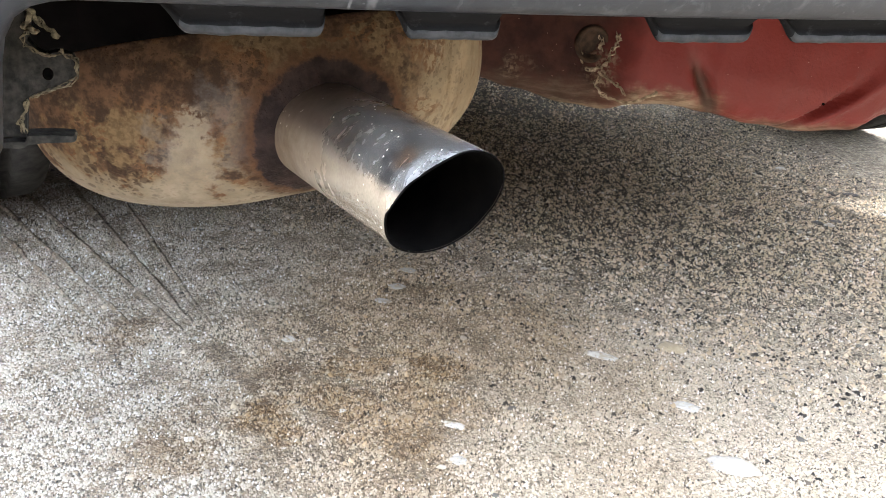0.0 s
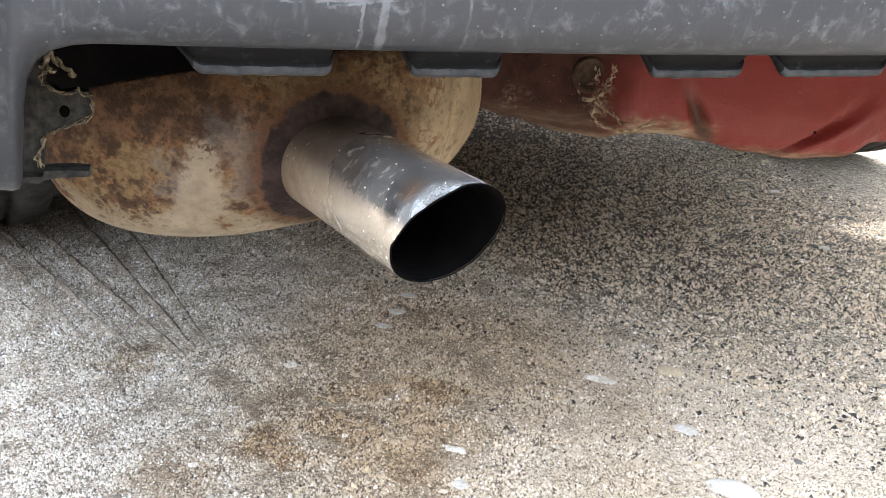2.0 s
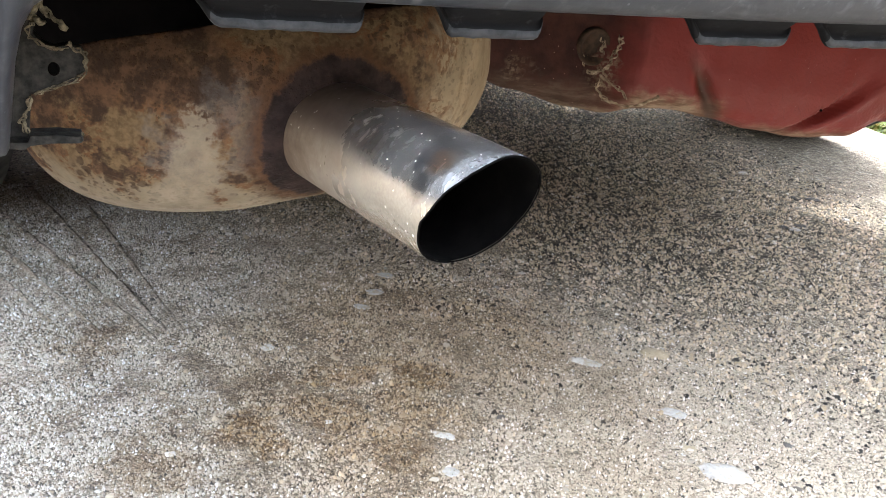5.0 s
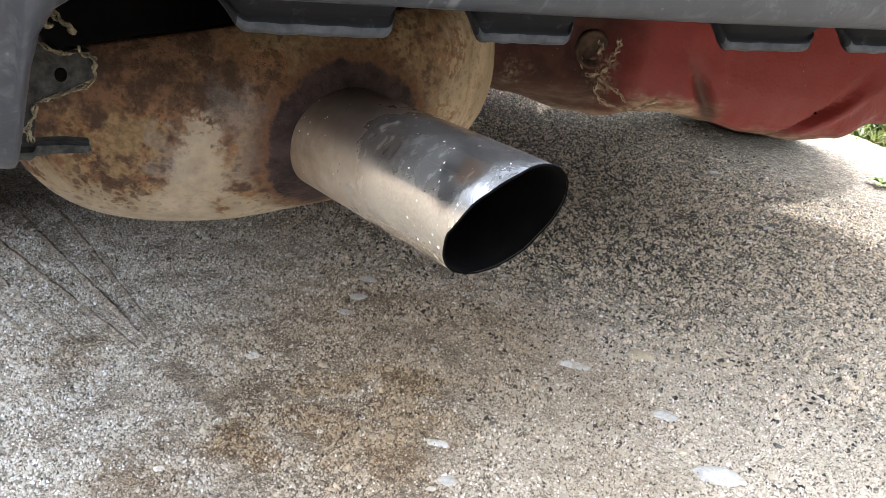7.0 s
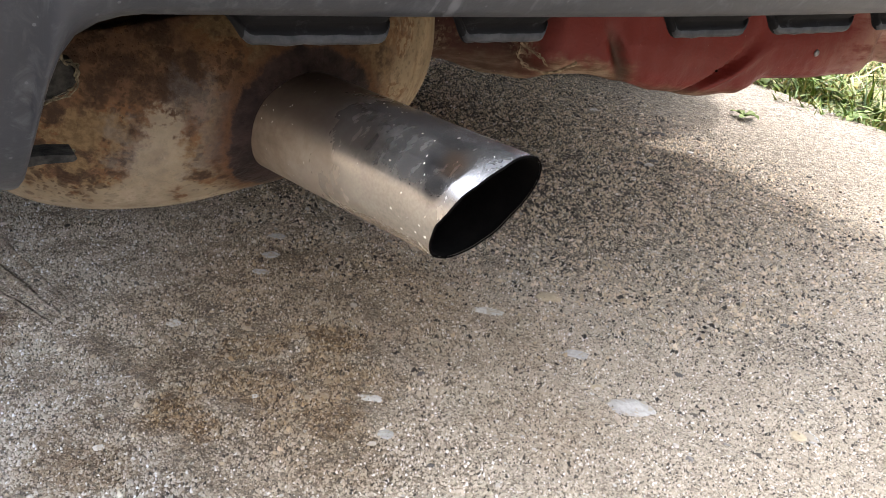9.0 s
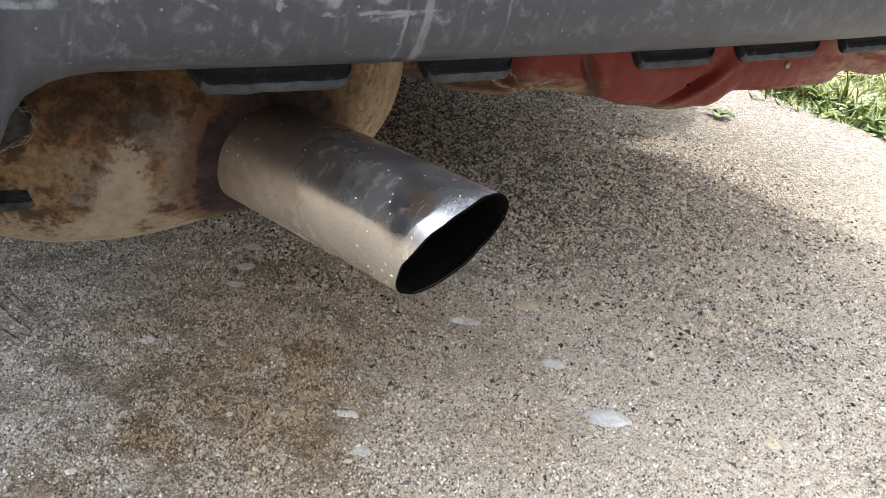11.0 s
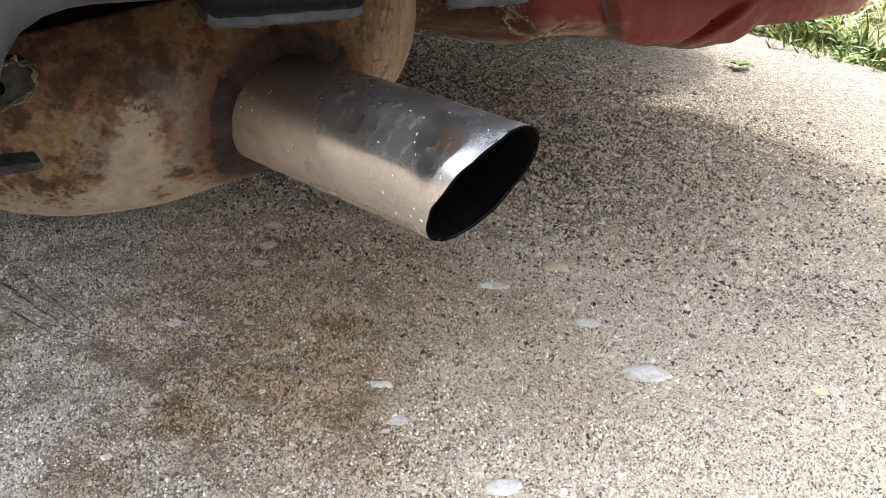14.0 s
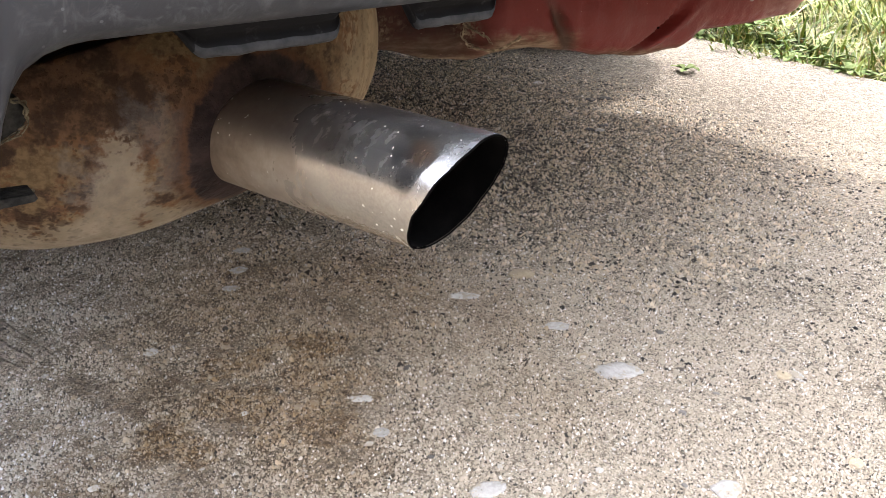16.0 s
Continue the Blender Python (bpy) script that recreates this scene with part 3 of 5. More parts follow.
_c = _k.mix(0.5, stone_tone(_k, (0.0, (0.10, 0.095, 0.09)), (0.2, (0.34, 0.32, 0.29)), (0.5, (0.46, 0.39, 0.30)), (0.85, (0.48, 0.425, 0.35)), (1.0, (0.56, 0.535, 0.495))), _k.mix(_k.noise(420, 4), (0.6, 0.6, 0.6), (1.3, 1.3, 1.3)), "MULTIPLY")
_k.set("Base Color", _k.mix(ground_stain(_k), _c, _k.mix(0.92, _c, (0.55, 0.42, 0.26), "MULTIPLY")))
_k.bump(_k.noise(700, 3), 0.4, 0.0008)
STONES = _k.m
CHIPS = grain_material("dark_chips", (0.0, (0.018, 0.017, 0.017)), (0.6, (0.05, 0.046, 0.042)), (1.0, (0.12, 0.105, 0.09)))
GRASS = island_mix("grass_green", (0.0, (0.045, 0.08, 0.014)), (0.35, (0.14, 0.20, 0.03)), (0.75, (0.26, 0.30, 0.055)), (1.0, (0.38, 0.35, 0.14)), rough=0.5, trans=0.3)
WEED = plain("weed_leaf", (0.09, 0.14, 0.035), (0.22, 0.29, 0.10), 0.65, 60, spec=0.1)
STRAW = island_mix("dry_straw", (0.0, (0.25, 0.19, 0.09)), (1.0, (0.45, 0.38, 0.22)), rough=0.7)


# ---- mesh helpers ----
def mesh(name, verts, faces, material, smooth=True):
    me = bpy.data.meshes.new(name)
    me.from_pydata([tuple(v) for v in verts], [], faces)
    me.validate()
    me.materials.append(material)
    if smooth:
        me.polygons.foreach_set("use_smooth", [True] * len(me.polygons))
    bm = bmesh.new()
    bm.from_mesh(me)
    bmesh.ops.recalc_face_normals(bm, faces=bm.faces)
    bm.to_mesh(me)
    bm.free()
    me.update()
    return me


def under(ob, parent):
    ob.parent = parent
    m, up = Matrix(), parent
    while up is not None:
        m = up.matrix_basis @ m if up.parent is None else up.matrix_parent_inverse @ up.matrix_basis @ m
        up = up.parent
    ob.matrix_parent_inverse = m.inverted()
    return ob


def part(name, verts, faces, material, parent, label="", smooth=True):
    ob = new(name, mesh(name, verts, faces, material, smooth))
    under(ob, parent)
    return tagged(ob, label) if label else ob


def grid(nu, nv, close_u=False, close_v=False):
    """Faces of a grid of nu rows by nv columns."""
    return [(i * nv + j, i * nv + (j + 1) % nv, (i + 1) % nu * nv + (j + 1) % nv, (i + 1) % nu * nv + j)
            for i in range(nu if close_u else nu - 1) for j in range(nv if close_v else nv - 1)]


def sweep_closed(rings):
    """Rings of points, joined into a solid with capped ends."""
    n = len(rings[0])
    verts = [p for r in rings for p in r]
    faces = grid(len(rings), n, close_v=True)
    return verts, faces + [tuple(range(n))[::-1], tuple(range((len(rings) - 1) * n, len(rings) * n))]


def lerp_table(table, x):
    """Smooth value of a small table of (x, value) at x."""
    if x <= table[0][0]:
        return table[0][1]
    for (a, u), (b, v) in zip(table, table[1:]):
        if x <= b:
            f = (x - a) / (b - a)
            return u + (v - u) * f * f * (3 - 2 * f)
    return table[-1][1]


# ---- ground ----
def ground_sheet():
    edge = 1500.0
    ob = new("ground", mesh("ground", [(-edge, -edge, -0.03), (edge, -edge, -0.03), (edge, edge, -0.03), (-edge, edge, -0.03)], [(0, 1, 2, 3)], SOIL, False))
    tagged(ob, "flat grassy soil beyond the concrete slab", "ground", kind="structure")


def slab():
    """The concrete drive: a fine uneven top near the car, thick edge along the grass."""
    xs = list(np.arange(-0.5, 1.6, 0.008)) + [1.60 + 0.01 * i for i in range(6)]
    xs = [-14.0, -8.0, -4.0, -2.0, -1.0] + xs
    ys = [-12.0, -6.0, -3.0, -1.2, -0.5] + list(np.arange(-0.1, 1.7, 0.008)) + [1.9, 2.4, 3.2, 5.0, 9.0, 16.0]
    verts = []
    for x in xs:
        for y in ys:
            e = 0.02 * noise.noise(Vector((y * 2.2, 3.1, 0))) + 0.012 * noise.noise(Vector((y * 11, 8.1, 0)))
            px = x + (e if x > 1.59 else 0)
            z = 0.0012 * noise.noise(Vector((x * 30, y * 30, 0))) + 0.0008 * noise.noise(Vector((x * 90, y * 90, 4)))
            lines = sum(0.0016 * math.exp(-((x - a + s * (y - 0.78)) / 0.003) ** 2) * (0.6 + noise.noise(Vector((y * 14, a * 50, 0)))) for a, s in ((0.0, 0.46), (0.032, 0.33), (0.058, 0.24), (-0.045, 0.47))) if x < 0.25 and 0.5 < y < 1.1 else 0
            verts.append((px, y, z + lines))
    nx, ny = len(xs), len(ys)
    faces = grid(nx, ny)
    last = (nx - 1) * ny
    base = len(verts)
    verts += [(verts[last + j][0], verts[last + j][1], -0.06) for j in range(ny)]
    faces += [(last + j, last + j + 1, base + j + 1, base + j) for j in range(ny - 1)]
    me = bpy.data.meshes.new("concrete_slab")
    me.from_pydata(verts, [], faces)
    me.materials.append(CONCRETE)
    me.polygons.foreach_set("use_smooth", [True] * len(me.polygons))
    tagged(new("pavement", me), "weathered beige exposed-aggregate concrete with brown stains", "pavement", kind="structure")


def ridges():
    """Raised trowel ridges in the concrete, left of the exhaust."""
    slab_ob = bpy.data.objects["pavement"]
    for a, s, y0, y1, w in ((0.0, 0.46, 0.60, 1.02, 0.0075), (0.032, 0.33, 0.62, 1.02, 0.0090), (0.058, 0.24, 0.66, 1.0, 0.0070), (-0.035, 0.47, 0.62, 0.98, 0.0065), (-0.062, 0.48, 0.64, 0.95, 0.0055), (0.074, 0.36, 0.50, 0.66, 0.0050)):
        rings = []
        n = int((y1 - y0) / 0.006)
        for i in range(n + 1):
            y = y0 + (y1 - y0) * i / n
            fade = min(1.0, 6 * i / n, 6 * (n - i) / n)
            lump = max(0.15, 0.75 + 0.9 * noise.noise(Vector((y * 60, a * 40, 0))) + 0.5 * noise.noise(Vector((y * 190, a * 40, 3))))
            h, hw = 0.0030 * lump * fade, w * 0.5 * (0.7 + 0.5 * lump)
            x = a - s * (y - 0.78) + 0.0022 * noise.noise(Vector((y * 25, a * 90, 7)))
            rings.append([(x - hw, y, -0.0012), (x - hw * 0.5, y, h * 0.75), (x, y, h), (x + hw * 0.35, y, h * 0.8), (x + hw * 0.55, y, -0.0012)])
        ob = new("ridge", mesh("ridge", *sweep_closed(rings), CONCRETE))
        ob.parent = slab_ob


def patchy(p, scale, seed):
    """A smooth value from 0 to 1 over the plan, for uneven scatter."""
    q = np.random.default_rng(seed)
    v = np.zeros(len(p))
    for _ in range(7):
        a, f, o = q.uniform(0, 6.283), scale * q.uniform(0.6, 1.9), q.uniform(0, 6.283)
        v += np.sin((p[:, 0] * math.cos(a) + p[:, 1] * math.sin(a)) * f + o)
    return np.clip(0.5 + v / 7, 0, 1)


def grit(name, count, area, size, seed, material, tall=0.5, label="", keep=None, sides=4, power=2.0):
    """Many small angular stones bedded in the concrete, as one mesh; only what stands out of it is built."""
    rng = np.random.default_rng(seed)
    x0, x1, y0, y1 = area
    p = np.stack([rng.uniform(x0, x1, count), rng.uniform(y0, y1, count)], 1)
    if keep is not None:
        p = p[keep(p, rng)]
    count = len(p)
    s = size[0] + (size[1] - size[0]) * rng.random(count) ** power
    a = np.arange(sides)[None] * (2 * math.pi / sides) + rng.uniform(-0.35, 0.35, (count, sides)) + rng.uniform(0, 6.283, count)[:, None]
    r = rng.uniform(0.55, 1.35, (count, sides))
    ring = np.stack([np.cos(a) * r, np.sin(a) * r, np.full((count, sides), -0.25)], 2)
    rise = rng.uniform(0.6, 1.2, count) * tall * 2
    top = np.stack([rng.uniform(-0.45, 0.45, count), rng.uniform(-0.45, 0.45, count), rise], 1)[:, None, :]
    tri = [(i, (i + 1) % sides, sides) for i in range(sides)]
    rows = [ring, top]
    if sides > 5:  # larger stones have a broad, blunt top
        r2 = r * rng.uniform(0.5, 0.85, (count, sides))
        rows = [ring, np.stack([np.cos(a) * r2, np.sin(a) * r2, rise[:, None] * rng.uniform(0.6, 1.0, (count, sides))], 2), top]
        tri = [t for i in range(sides) for j in [(i + 1) % sides] for t in ((i, j, sides + j), (i, sides + j, sides + i), (sides + i, sides + j, 2 * sides))]
    v, tri = np.concatenate(rows, 1), np.array(tri)
    turn = rng.uniform(0, 6.283, count)
    c, n, thin = np.cos(turn)[:, None], np.sin(turn)[:, None], rng.uniform(0.55, 1.0, count)[:, None]
    vx, vy = v[:, :, 0], v[:, :, 1] * thin
    out = np.stack([c * vx - n * vy, n * vx + c * vy, v[:, :, 2]], 2) * s[:, None, None] * 0.5
    out[:, :, :2] += p[:, None, :]
    k, faces = v.shape[1], len(tri)
    me = bpy.data.meshes.new(name)
    me.vertices.add(count * k)
    me.vertices.foreach_set("co", out.reshape(-1))
    loops = (tri[None] + (np.arange(count) * k)[:, None, None]).reshape(-1)
    me.loops.add(len(loops))
    me.loops.foreach_set("vertex_index", loops.astype(np.int32))
    me.polygons.add(count * faces)
    me.polygons.foreach_set("loop_start", np.arange(0, count * faces * 3, 3, dtype=np.int32))
    me.update(calc_edges=True)
    me.materials.append(material)
    tagged(new(name, me), label, "gravel", kind="stuff")


# ---- car ----
car = new("car")
car.location = (0.53, 1.8, 0.0)
tagged(car, "parked red car with scuffed grey bumper and rusty exhaust", "car")

OVAL_C, OVAL_A, OVAL_LOW, OVAL_TOP, OVAL_N, OVAL_T = (0.1028, 0.2753), 0.1174, 0.0727, 0.0262, 2.6, radians(10.6)


def oval(u, scale=1.0, top=OVAL_TOP):
    c, s = math.cos(u), math.sin(u)
    a = OVAL_A * scale * math.copysign(abs(c) ** (2 / OVAL_N), c)
    b = (top if s > 0 else OVAL_LOW) * scale * math.copysign(abs(s) ** (2 / OVAL_N), s)
    return OVAL_C[0] + a * math.cos(OVAL_T) - b * math.sin(OVAL_T), OVAL_C[1] + a * math.sin(OVAL_T) + b * math.cos(OVAL_T)


def bulge(x, z):
    """How far the end cap stands out at a place; its upper half is cut off by a seam."""
    c, s = math.cos(OVAL_T), math.sin(OVAL_T)
    a, b = (x - OVAL_C[0]) * c + (z - OVAL_C[1]) * s, (z - OVAL_C[1]) * c - (x - OVAL_C[0]) * s
    r = (abs(a / OVAL_A) ** OVAL_N + abs(b / (0.043 if b > 0 else OVAL_LOW)) ** OVAL_N) ** (1 / OVAL_N)
    return 0.069 * math.sqrt(max(0.0, 1 - r ** 2.2))


def muffler():
    seg, rings = 96, []
    for r in [0.02 + 0.98 * i / 30 for i in range(31)]:
        rings.append([(x, 0.41 - bulge(x, z), z) for x, z in (oval(2 * math.pi * j / seg, r) for j in range(seg))])
    for r in [1 - 0.98 * i / 16 for i in range(17)]:
        y = 0.414 + 0.069 * math.sqrt(max(0.0, 1 - r ** 2.2))
        rings.append([(x, y, z) for x, z in (oval(2 * math.pi * j / seg, r, 0.008) for j in range(seg))])
    rings = [[(x, y + 0.0012 * noise.noise(Vector((x * 40, z * 40, y * 40))), z + 0.0008 * noise.noise(Vector((x * 30, 7, z * 30)))) for x, y, z in r] for r in rings]
    m = part("muffler", *sweep_closed(rings), MUFFLER, car, "oval steel muffler covered in rust and pale road dust")
    up = PIPE_WAY.cross(Vector((1, 0, 0))).normalized()
    if up.z < 0:
        up = -up
    side = PIPE_WAY.cross(up)

    def tube(steps, inner):
        out = []
        for along, rad in steps:
            ring = []
            for j in range(72):
                a = 2 * math.pi * j / 72
                tilt = 0.0118 * math.sin(a) * max(0.0, min(1.0, (along + 0.06) / 0.10))
                w = 1 + 0.006 * math.sin(3 * a + 1) + 0.004 * math.sin(5 * a)
                w -= 0.090 * math.exp(-(((a - 0.72) / 0.72) ** 2)) * max(0.0, min(1.0, (along - 0.0385) / 0.0055))
                p = PIPE_AT + PIPE_WAY * (along + tilt + 0.0006 * noise.noise(Vector((a * 3, inner, 0)))) + (up * math.sin(a) + side * math.cos(a)) * rad * w
                ring.append(p)
            out.append(ring)
        return out

    R, W = PIPE_R, 0.0008
    outer = tube([(-0.085, R), (-0.05, R), (-0.03, R), (0.0, R), (0.02, R), (0.035, R), (0.0383, R), (0.0390, R), (0.0415, R), (0.0446, R), (0.0455, R - 0.0003)], 0)
    lip = tube([(0.0454, R - W + 0.0004), (0.0450, R - W + 0.0001)], 0)
    rings = outer + lip
    verts = [p for r in rings for p in r]
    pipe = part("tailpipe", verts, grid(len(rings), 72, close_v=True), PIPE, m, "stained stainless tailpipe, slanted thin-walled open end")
    # lip coloured black so that no bright sky edge shows on it
    pipe.data.materials.append(SOOT_AND_SHADE)
    for p in pipe.data.polygons:
        p.material_index = int(min(p.vertices) >= 72 * (len(outer) - 2))
    inside = tube([(0.0449, R - W - 0.0001), (0.02, R - W), (-0.02, R - W), (-0.08, R - W)], 0)
    verts = [p for r in inside for p in r]
    n = len(verts)
    faces = grid(len(inside), 72, close_v=True) + [tuple(range(n - 72, n))]
    part("pipe_bore", verts, faces, SOOT_AND_SHADE, m, "soot-black inside of the tailpipe")


def rear_edge(x):
    """Height of the bumper's lower edge."""
    return 0.3222 + 0.022 * x + 0.05 * x * x if x < 0.45 else 0.3422 + 0.002 * (x - 0.45)


def bumper():
    plan = []
    for i in range(8):
        plan.append(((-0.20 + 0.03 * i / 8, 0.80 - 0.055 * i), (-1, 0), 0.29))
    for i in range(10):
        a = math.pi + (math.pi / 2) * i / 10
        plan.append(((-0.05 + 0.12 * math.cos(a), 0.355 + 0.12 * math.sin(a)), (math.cos(a), math.sin(a)), 0.275))
    for x, z in ((-0.05, 0.270), (-0.03, 0.269), (-0.01, 0.268), (-0.0005, 0.2672), (0.0012, 0.2678), (0.0022, 0.270), (0.0042, 0.285), (0.0062, 0.300), (0.0085, 0.310), (0.0118, 0.3165), (0.0165, 0.3202), (0.022, 0.322), (0.028, 0.3228)):
        plan.append(((x, 0.235), (0, -1), z))
    for i in range(1, 61):
        x = 0.028 + (1.20 - 0.028) * i / 60
        f = max(0.0, x - 0.42)
        n = Vector((0.56 * f, -1, 0)).normalized()
        plan.append(((x, 0.235 + 0.28 * f * f), (n.x, n.y), rear_edge(x)))
    x0, y0 = plan[-1][0]
    for i in range(1, 11):
        a = radians(-66 + 78 * i / 10)
        plan.append(((x0 - 0.2 * math.cos(radians(-66)) + 0.2 * math.cos(a), y0 - 0.2 * math.sin(radians(-66)) + 0.2 * math.sin(a)), (math.cos(a), math.sin(a)), 0.342))
    x0, y0 = plan[-1][0]
    for i in range(1, 7):
        plan.append(((x0 - 0.208 * 0.06 * i, y0 + 0.06 * i), (0.978, 0.208), 0.342))
    # outward offset and height above the lower edge; outside then inside
    prof = [(-0.0075, 0.0055), (-0.0060, 0.0012), (-0.0035, 0.0), (-0.0005, 0.0008), (0.0025, 0.0035), (0.0048, 0.0075), (0.0062, 0.013), (0.0070, 0.022)]
    prof += [(0.0075 + 0.02 * (f ** 1.5), 0.022 + f * 0.1) for f in (0.1, 0.25, 0.5, 0.8, 1.0)] + [(0.028, 0.16), (0.026, 0.22), (0.015, 0.27), (0.0, 0.285)]
    back = [(-0.11, 0.285), (-0.11, 0.27), (0.008, 0.262), (0.022, 0.2), (0.023, 0.12), (0.004, 0.04), (0.001, 0.02), (-0.004, 0.007)]
    rings = []
    for (x, y), (nx, ny), z0 in plan:
        row = []
        for o, h in prof + back:
            z = z0 + h if h < 0.024 else max(z0, 0.3235) + h
            tuck = 0.50 * max(0.0, 0.3215 - z)
            row.append((x + nx * (o - tuck), y + ny * (o - tuck), z))
        rings.append(row)
    b = part("rear_bumper", *sweep_closed(rings), BUMPER, car, "scuffed dark grey plastic rear bumper with pale scratches")
    for x0, x1 in ((0.0495, 0.1035), (0.1255, 0.165), (0.221, 0.2695), (0.280, 0.341), (0.356, 0.405), (0.43, 0.49), (0.53, 0.60)):
        z = rear_edge(0.5 * (x0 + x1)) - 0.3243
        sec = [(0.2400, 0.3275), (0.2440, 0.3232), (0.2474, 0.3203), (0.2485, 0.3190), (0.2478, 0.3180), (0.2469, 0.3168), (0.2466, 0.3154), (0.2471, 0.3142), (0.2483, 0.3136), (0.2498, 0.3136), (0.2511, 0.3144), (0.2518, 0.3160), (0.2505, 0.3205), (0.2415, 0.3295)]
        rings = []
        for f, drop in ((0.0, 0.66), (0.05, 0.58), (0.10, 0.38), (0.15, 0.14), (0.18, 0.04), (0.21, 0.0), (0.3, 0.01), (0.4, -0.015), (0.5, 0.01), (0.6, -0.01), (0.7, 0.012), (0.8, -0.008), (0.9, 0.0), (0.96, 0.01), (0.98, 0.05), (0.992, 0.14), (1.0, 0.32)):
            x = x0 + (x1 - x0) * f
            s = rear_edge(x) - rear_edge(0.5 * (x0 + x1))
            rings.append([(x, yy + 0.0005 * noise.noise(Vector((x * 140, zz * 300, 3))), zz + z + s + drop * (0.3290 - zz) + 0.0002 * noise.noise(Vector((x * 190, zz * 150, 0)))) for yy, zz in sec])
        tab = part("bumper_tab", *sweep_closed(rings), BLACK, b, "black plastic retaining tab with worn pale lip")
        # lip faces get a paler plastic: sky light and wear put into the colour
        tab.data.materials.append(SKYLIT_LIP)
        n = len(sec)
        for p in tab.data.polygons:
            rows = {i % n for i in p.vertices}
            if len(p.vertices) == 4 and rows <= {5, 6, 7, 8} and min(p.vertices) >= 3 * n:
                p.material_index = 1
    return b


def bracket(b):
    """The broken end of the bumper's inner carrier beside the exhaust."""
    outline = [(-0.004, 0.264), (0.0055, 0.264), (0.0065, 0.2665), (0.015, 0.2672), (0.022, 0.2668), (0.0228, 0.2652), (0.022, 0.2641), (0.013, 0.2640), (0.0062, 0.2630), (0.004, 0.2615), (-0.004, 0.262)]
    upper = [(-0.006, 0.262), (0.0055, 0.263), (0.0062, 0.272), (0.0066, 0.2785), (0.0105, 0.2800), (0.0165, 0.2825), (0.0215, 0.2848), (0.0243, 0.2880), (0.0246, 0.2915), (0.0225, 0.2952), (0.0178, 0.2962), (0.0140, 0.2948), (0.0105, 0.2968), (0.0080, 0.3000), (0.0092, 0.3050), (0.0100, 0.3095), (0.0040, 0.3110), (-0.006, 0.3100)]
    for name, poly, y0, y1 in (("carrier_bracket", upper, 0.296, 0.302), ("carrier_prong", outline, 0.290, 0.300)):
        rings = []
        for y, g in ((y0, 0.93), (y0 + 0.0007, 1.0), (y1 - 0.0007, 1.0), (y1, 0.93)):
            cx, cz = sum(p[0] for p in poly) / len(poly), sum(p[1] for p in poly) / len(poly)
            rings.append([(cx + (x - cx) * g + 0.0004 * noise.noise(Vector((x * 900, z * 900, 0))), y, cz + (z - cz) * g + 0.0004 * noise.noise(Vector((x * 900, z * 900, 5)))) for x, z in poly])
        part(name, *sweep_closed(rings), DUSTY, b, "broken black plastic bracket end with frayed edge", smooth=False)
    # frayed strands that follow the broken edge
    verts, faces = [], []
    strands = (((0.0040, 0.3112), (0.0085, 0.3120), (0.0110, 0.3075), (0.0160, 0.3040), (0.0185, 0.3012)), ((0.0095, 0.3085), (0.0082, 0.3040), (0.0120, 0.3035)), ((0.0100, 0.3050), (0.0070, 0.3000), (0.0078, 0.2978), (0.0110, 0.2962), (0.0150, 0.2948), (0.0185, 0.2946)),
               ((0.0185, 0.2962), (0.0225, 0.2945), (0.0243, 0.2915), (0.0240, 0.2882), (0.0210, 0.2850)), ((0.0215, 0.2850), (0.0170, 0.2832), (0.0120, 0.2812), (0.0080, 0.2790)), ((0.0070, 0.2785), (0.0060, 0.2740), (0.0035, 0.2700), (0.0055, 0.2655)), ((0.0205, 0.2662), (0.0228, 0.2658)))
    for strand in strands:
        for copy in range(3):
            rings = []
            for (x0, z0), (x1, z1) in zip(strand, strand[1:]):
                for i in range(7):
                    f = i / 7
                    x, z = x0 + (x1 - x0) * f, z0 + (z1 - z0) * f
                    q = Vector((x * 700, z * 700, copy * 3.1))
                    r = (0.00048 if strand[0][1] > 0.305 else 0.00022) * (1 + 1.7 * noise.noise(q * 0.6) + 1.0 * noise.noise(q * 1.9))
                    r = max(0.00012, r)
                    cx, cz = x + 0.0019 * noise.noise(q * 0.5), z + 0.0019 * noise.noise(q * 0.5 + Vector((0, 0, 9)))
                    rings.append([(cx + r * 1.3 * math.cos(a), 0.2952 - 0.0003 * copy + 0.6 * r * math.sin(a + 0.5), cz + r * math.sin(a)) for a in (0.0, 1.05, 2.1, 3.14, 4.2, 5.25)])
            v, f = sweep_closed(rings)
            faces += [tuple(i + len(verts) for i in q) for q in f]
            verts += v
    tagged(part("frayed_crust", verts, faces, CRUST, b), "frayed fibres and dried mud on the broken edge", kind="stuff")
    # black disc painted in for the shade inside the hole
    rings = [[(0.0142 + r * 0.8 * math.cos(2 * math.pi * j / 20), 0.2958 - o, 0.2878 + r * math.sin(2 * math.pi * j / 20)) for j in range(20)] for r, o in ((0.0001, 0.0), (0.0013, 0.0), (0.0017, 0.0004), (0.0021, 0.0004), (0.0024, -0.0004))]
    part("screw_hole", *sweep_closed(rings), SOOT_AND_SHADE, b, "dark screw hole with worn rim")


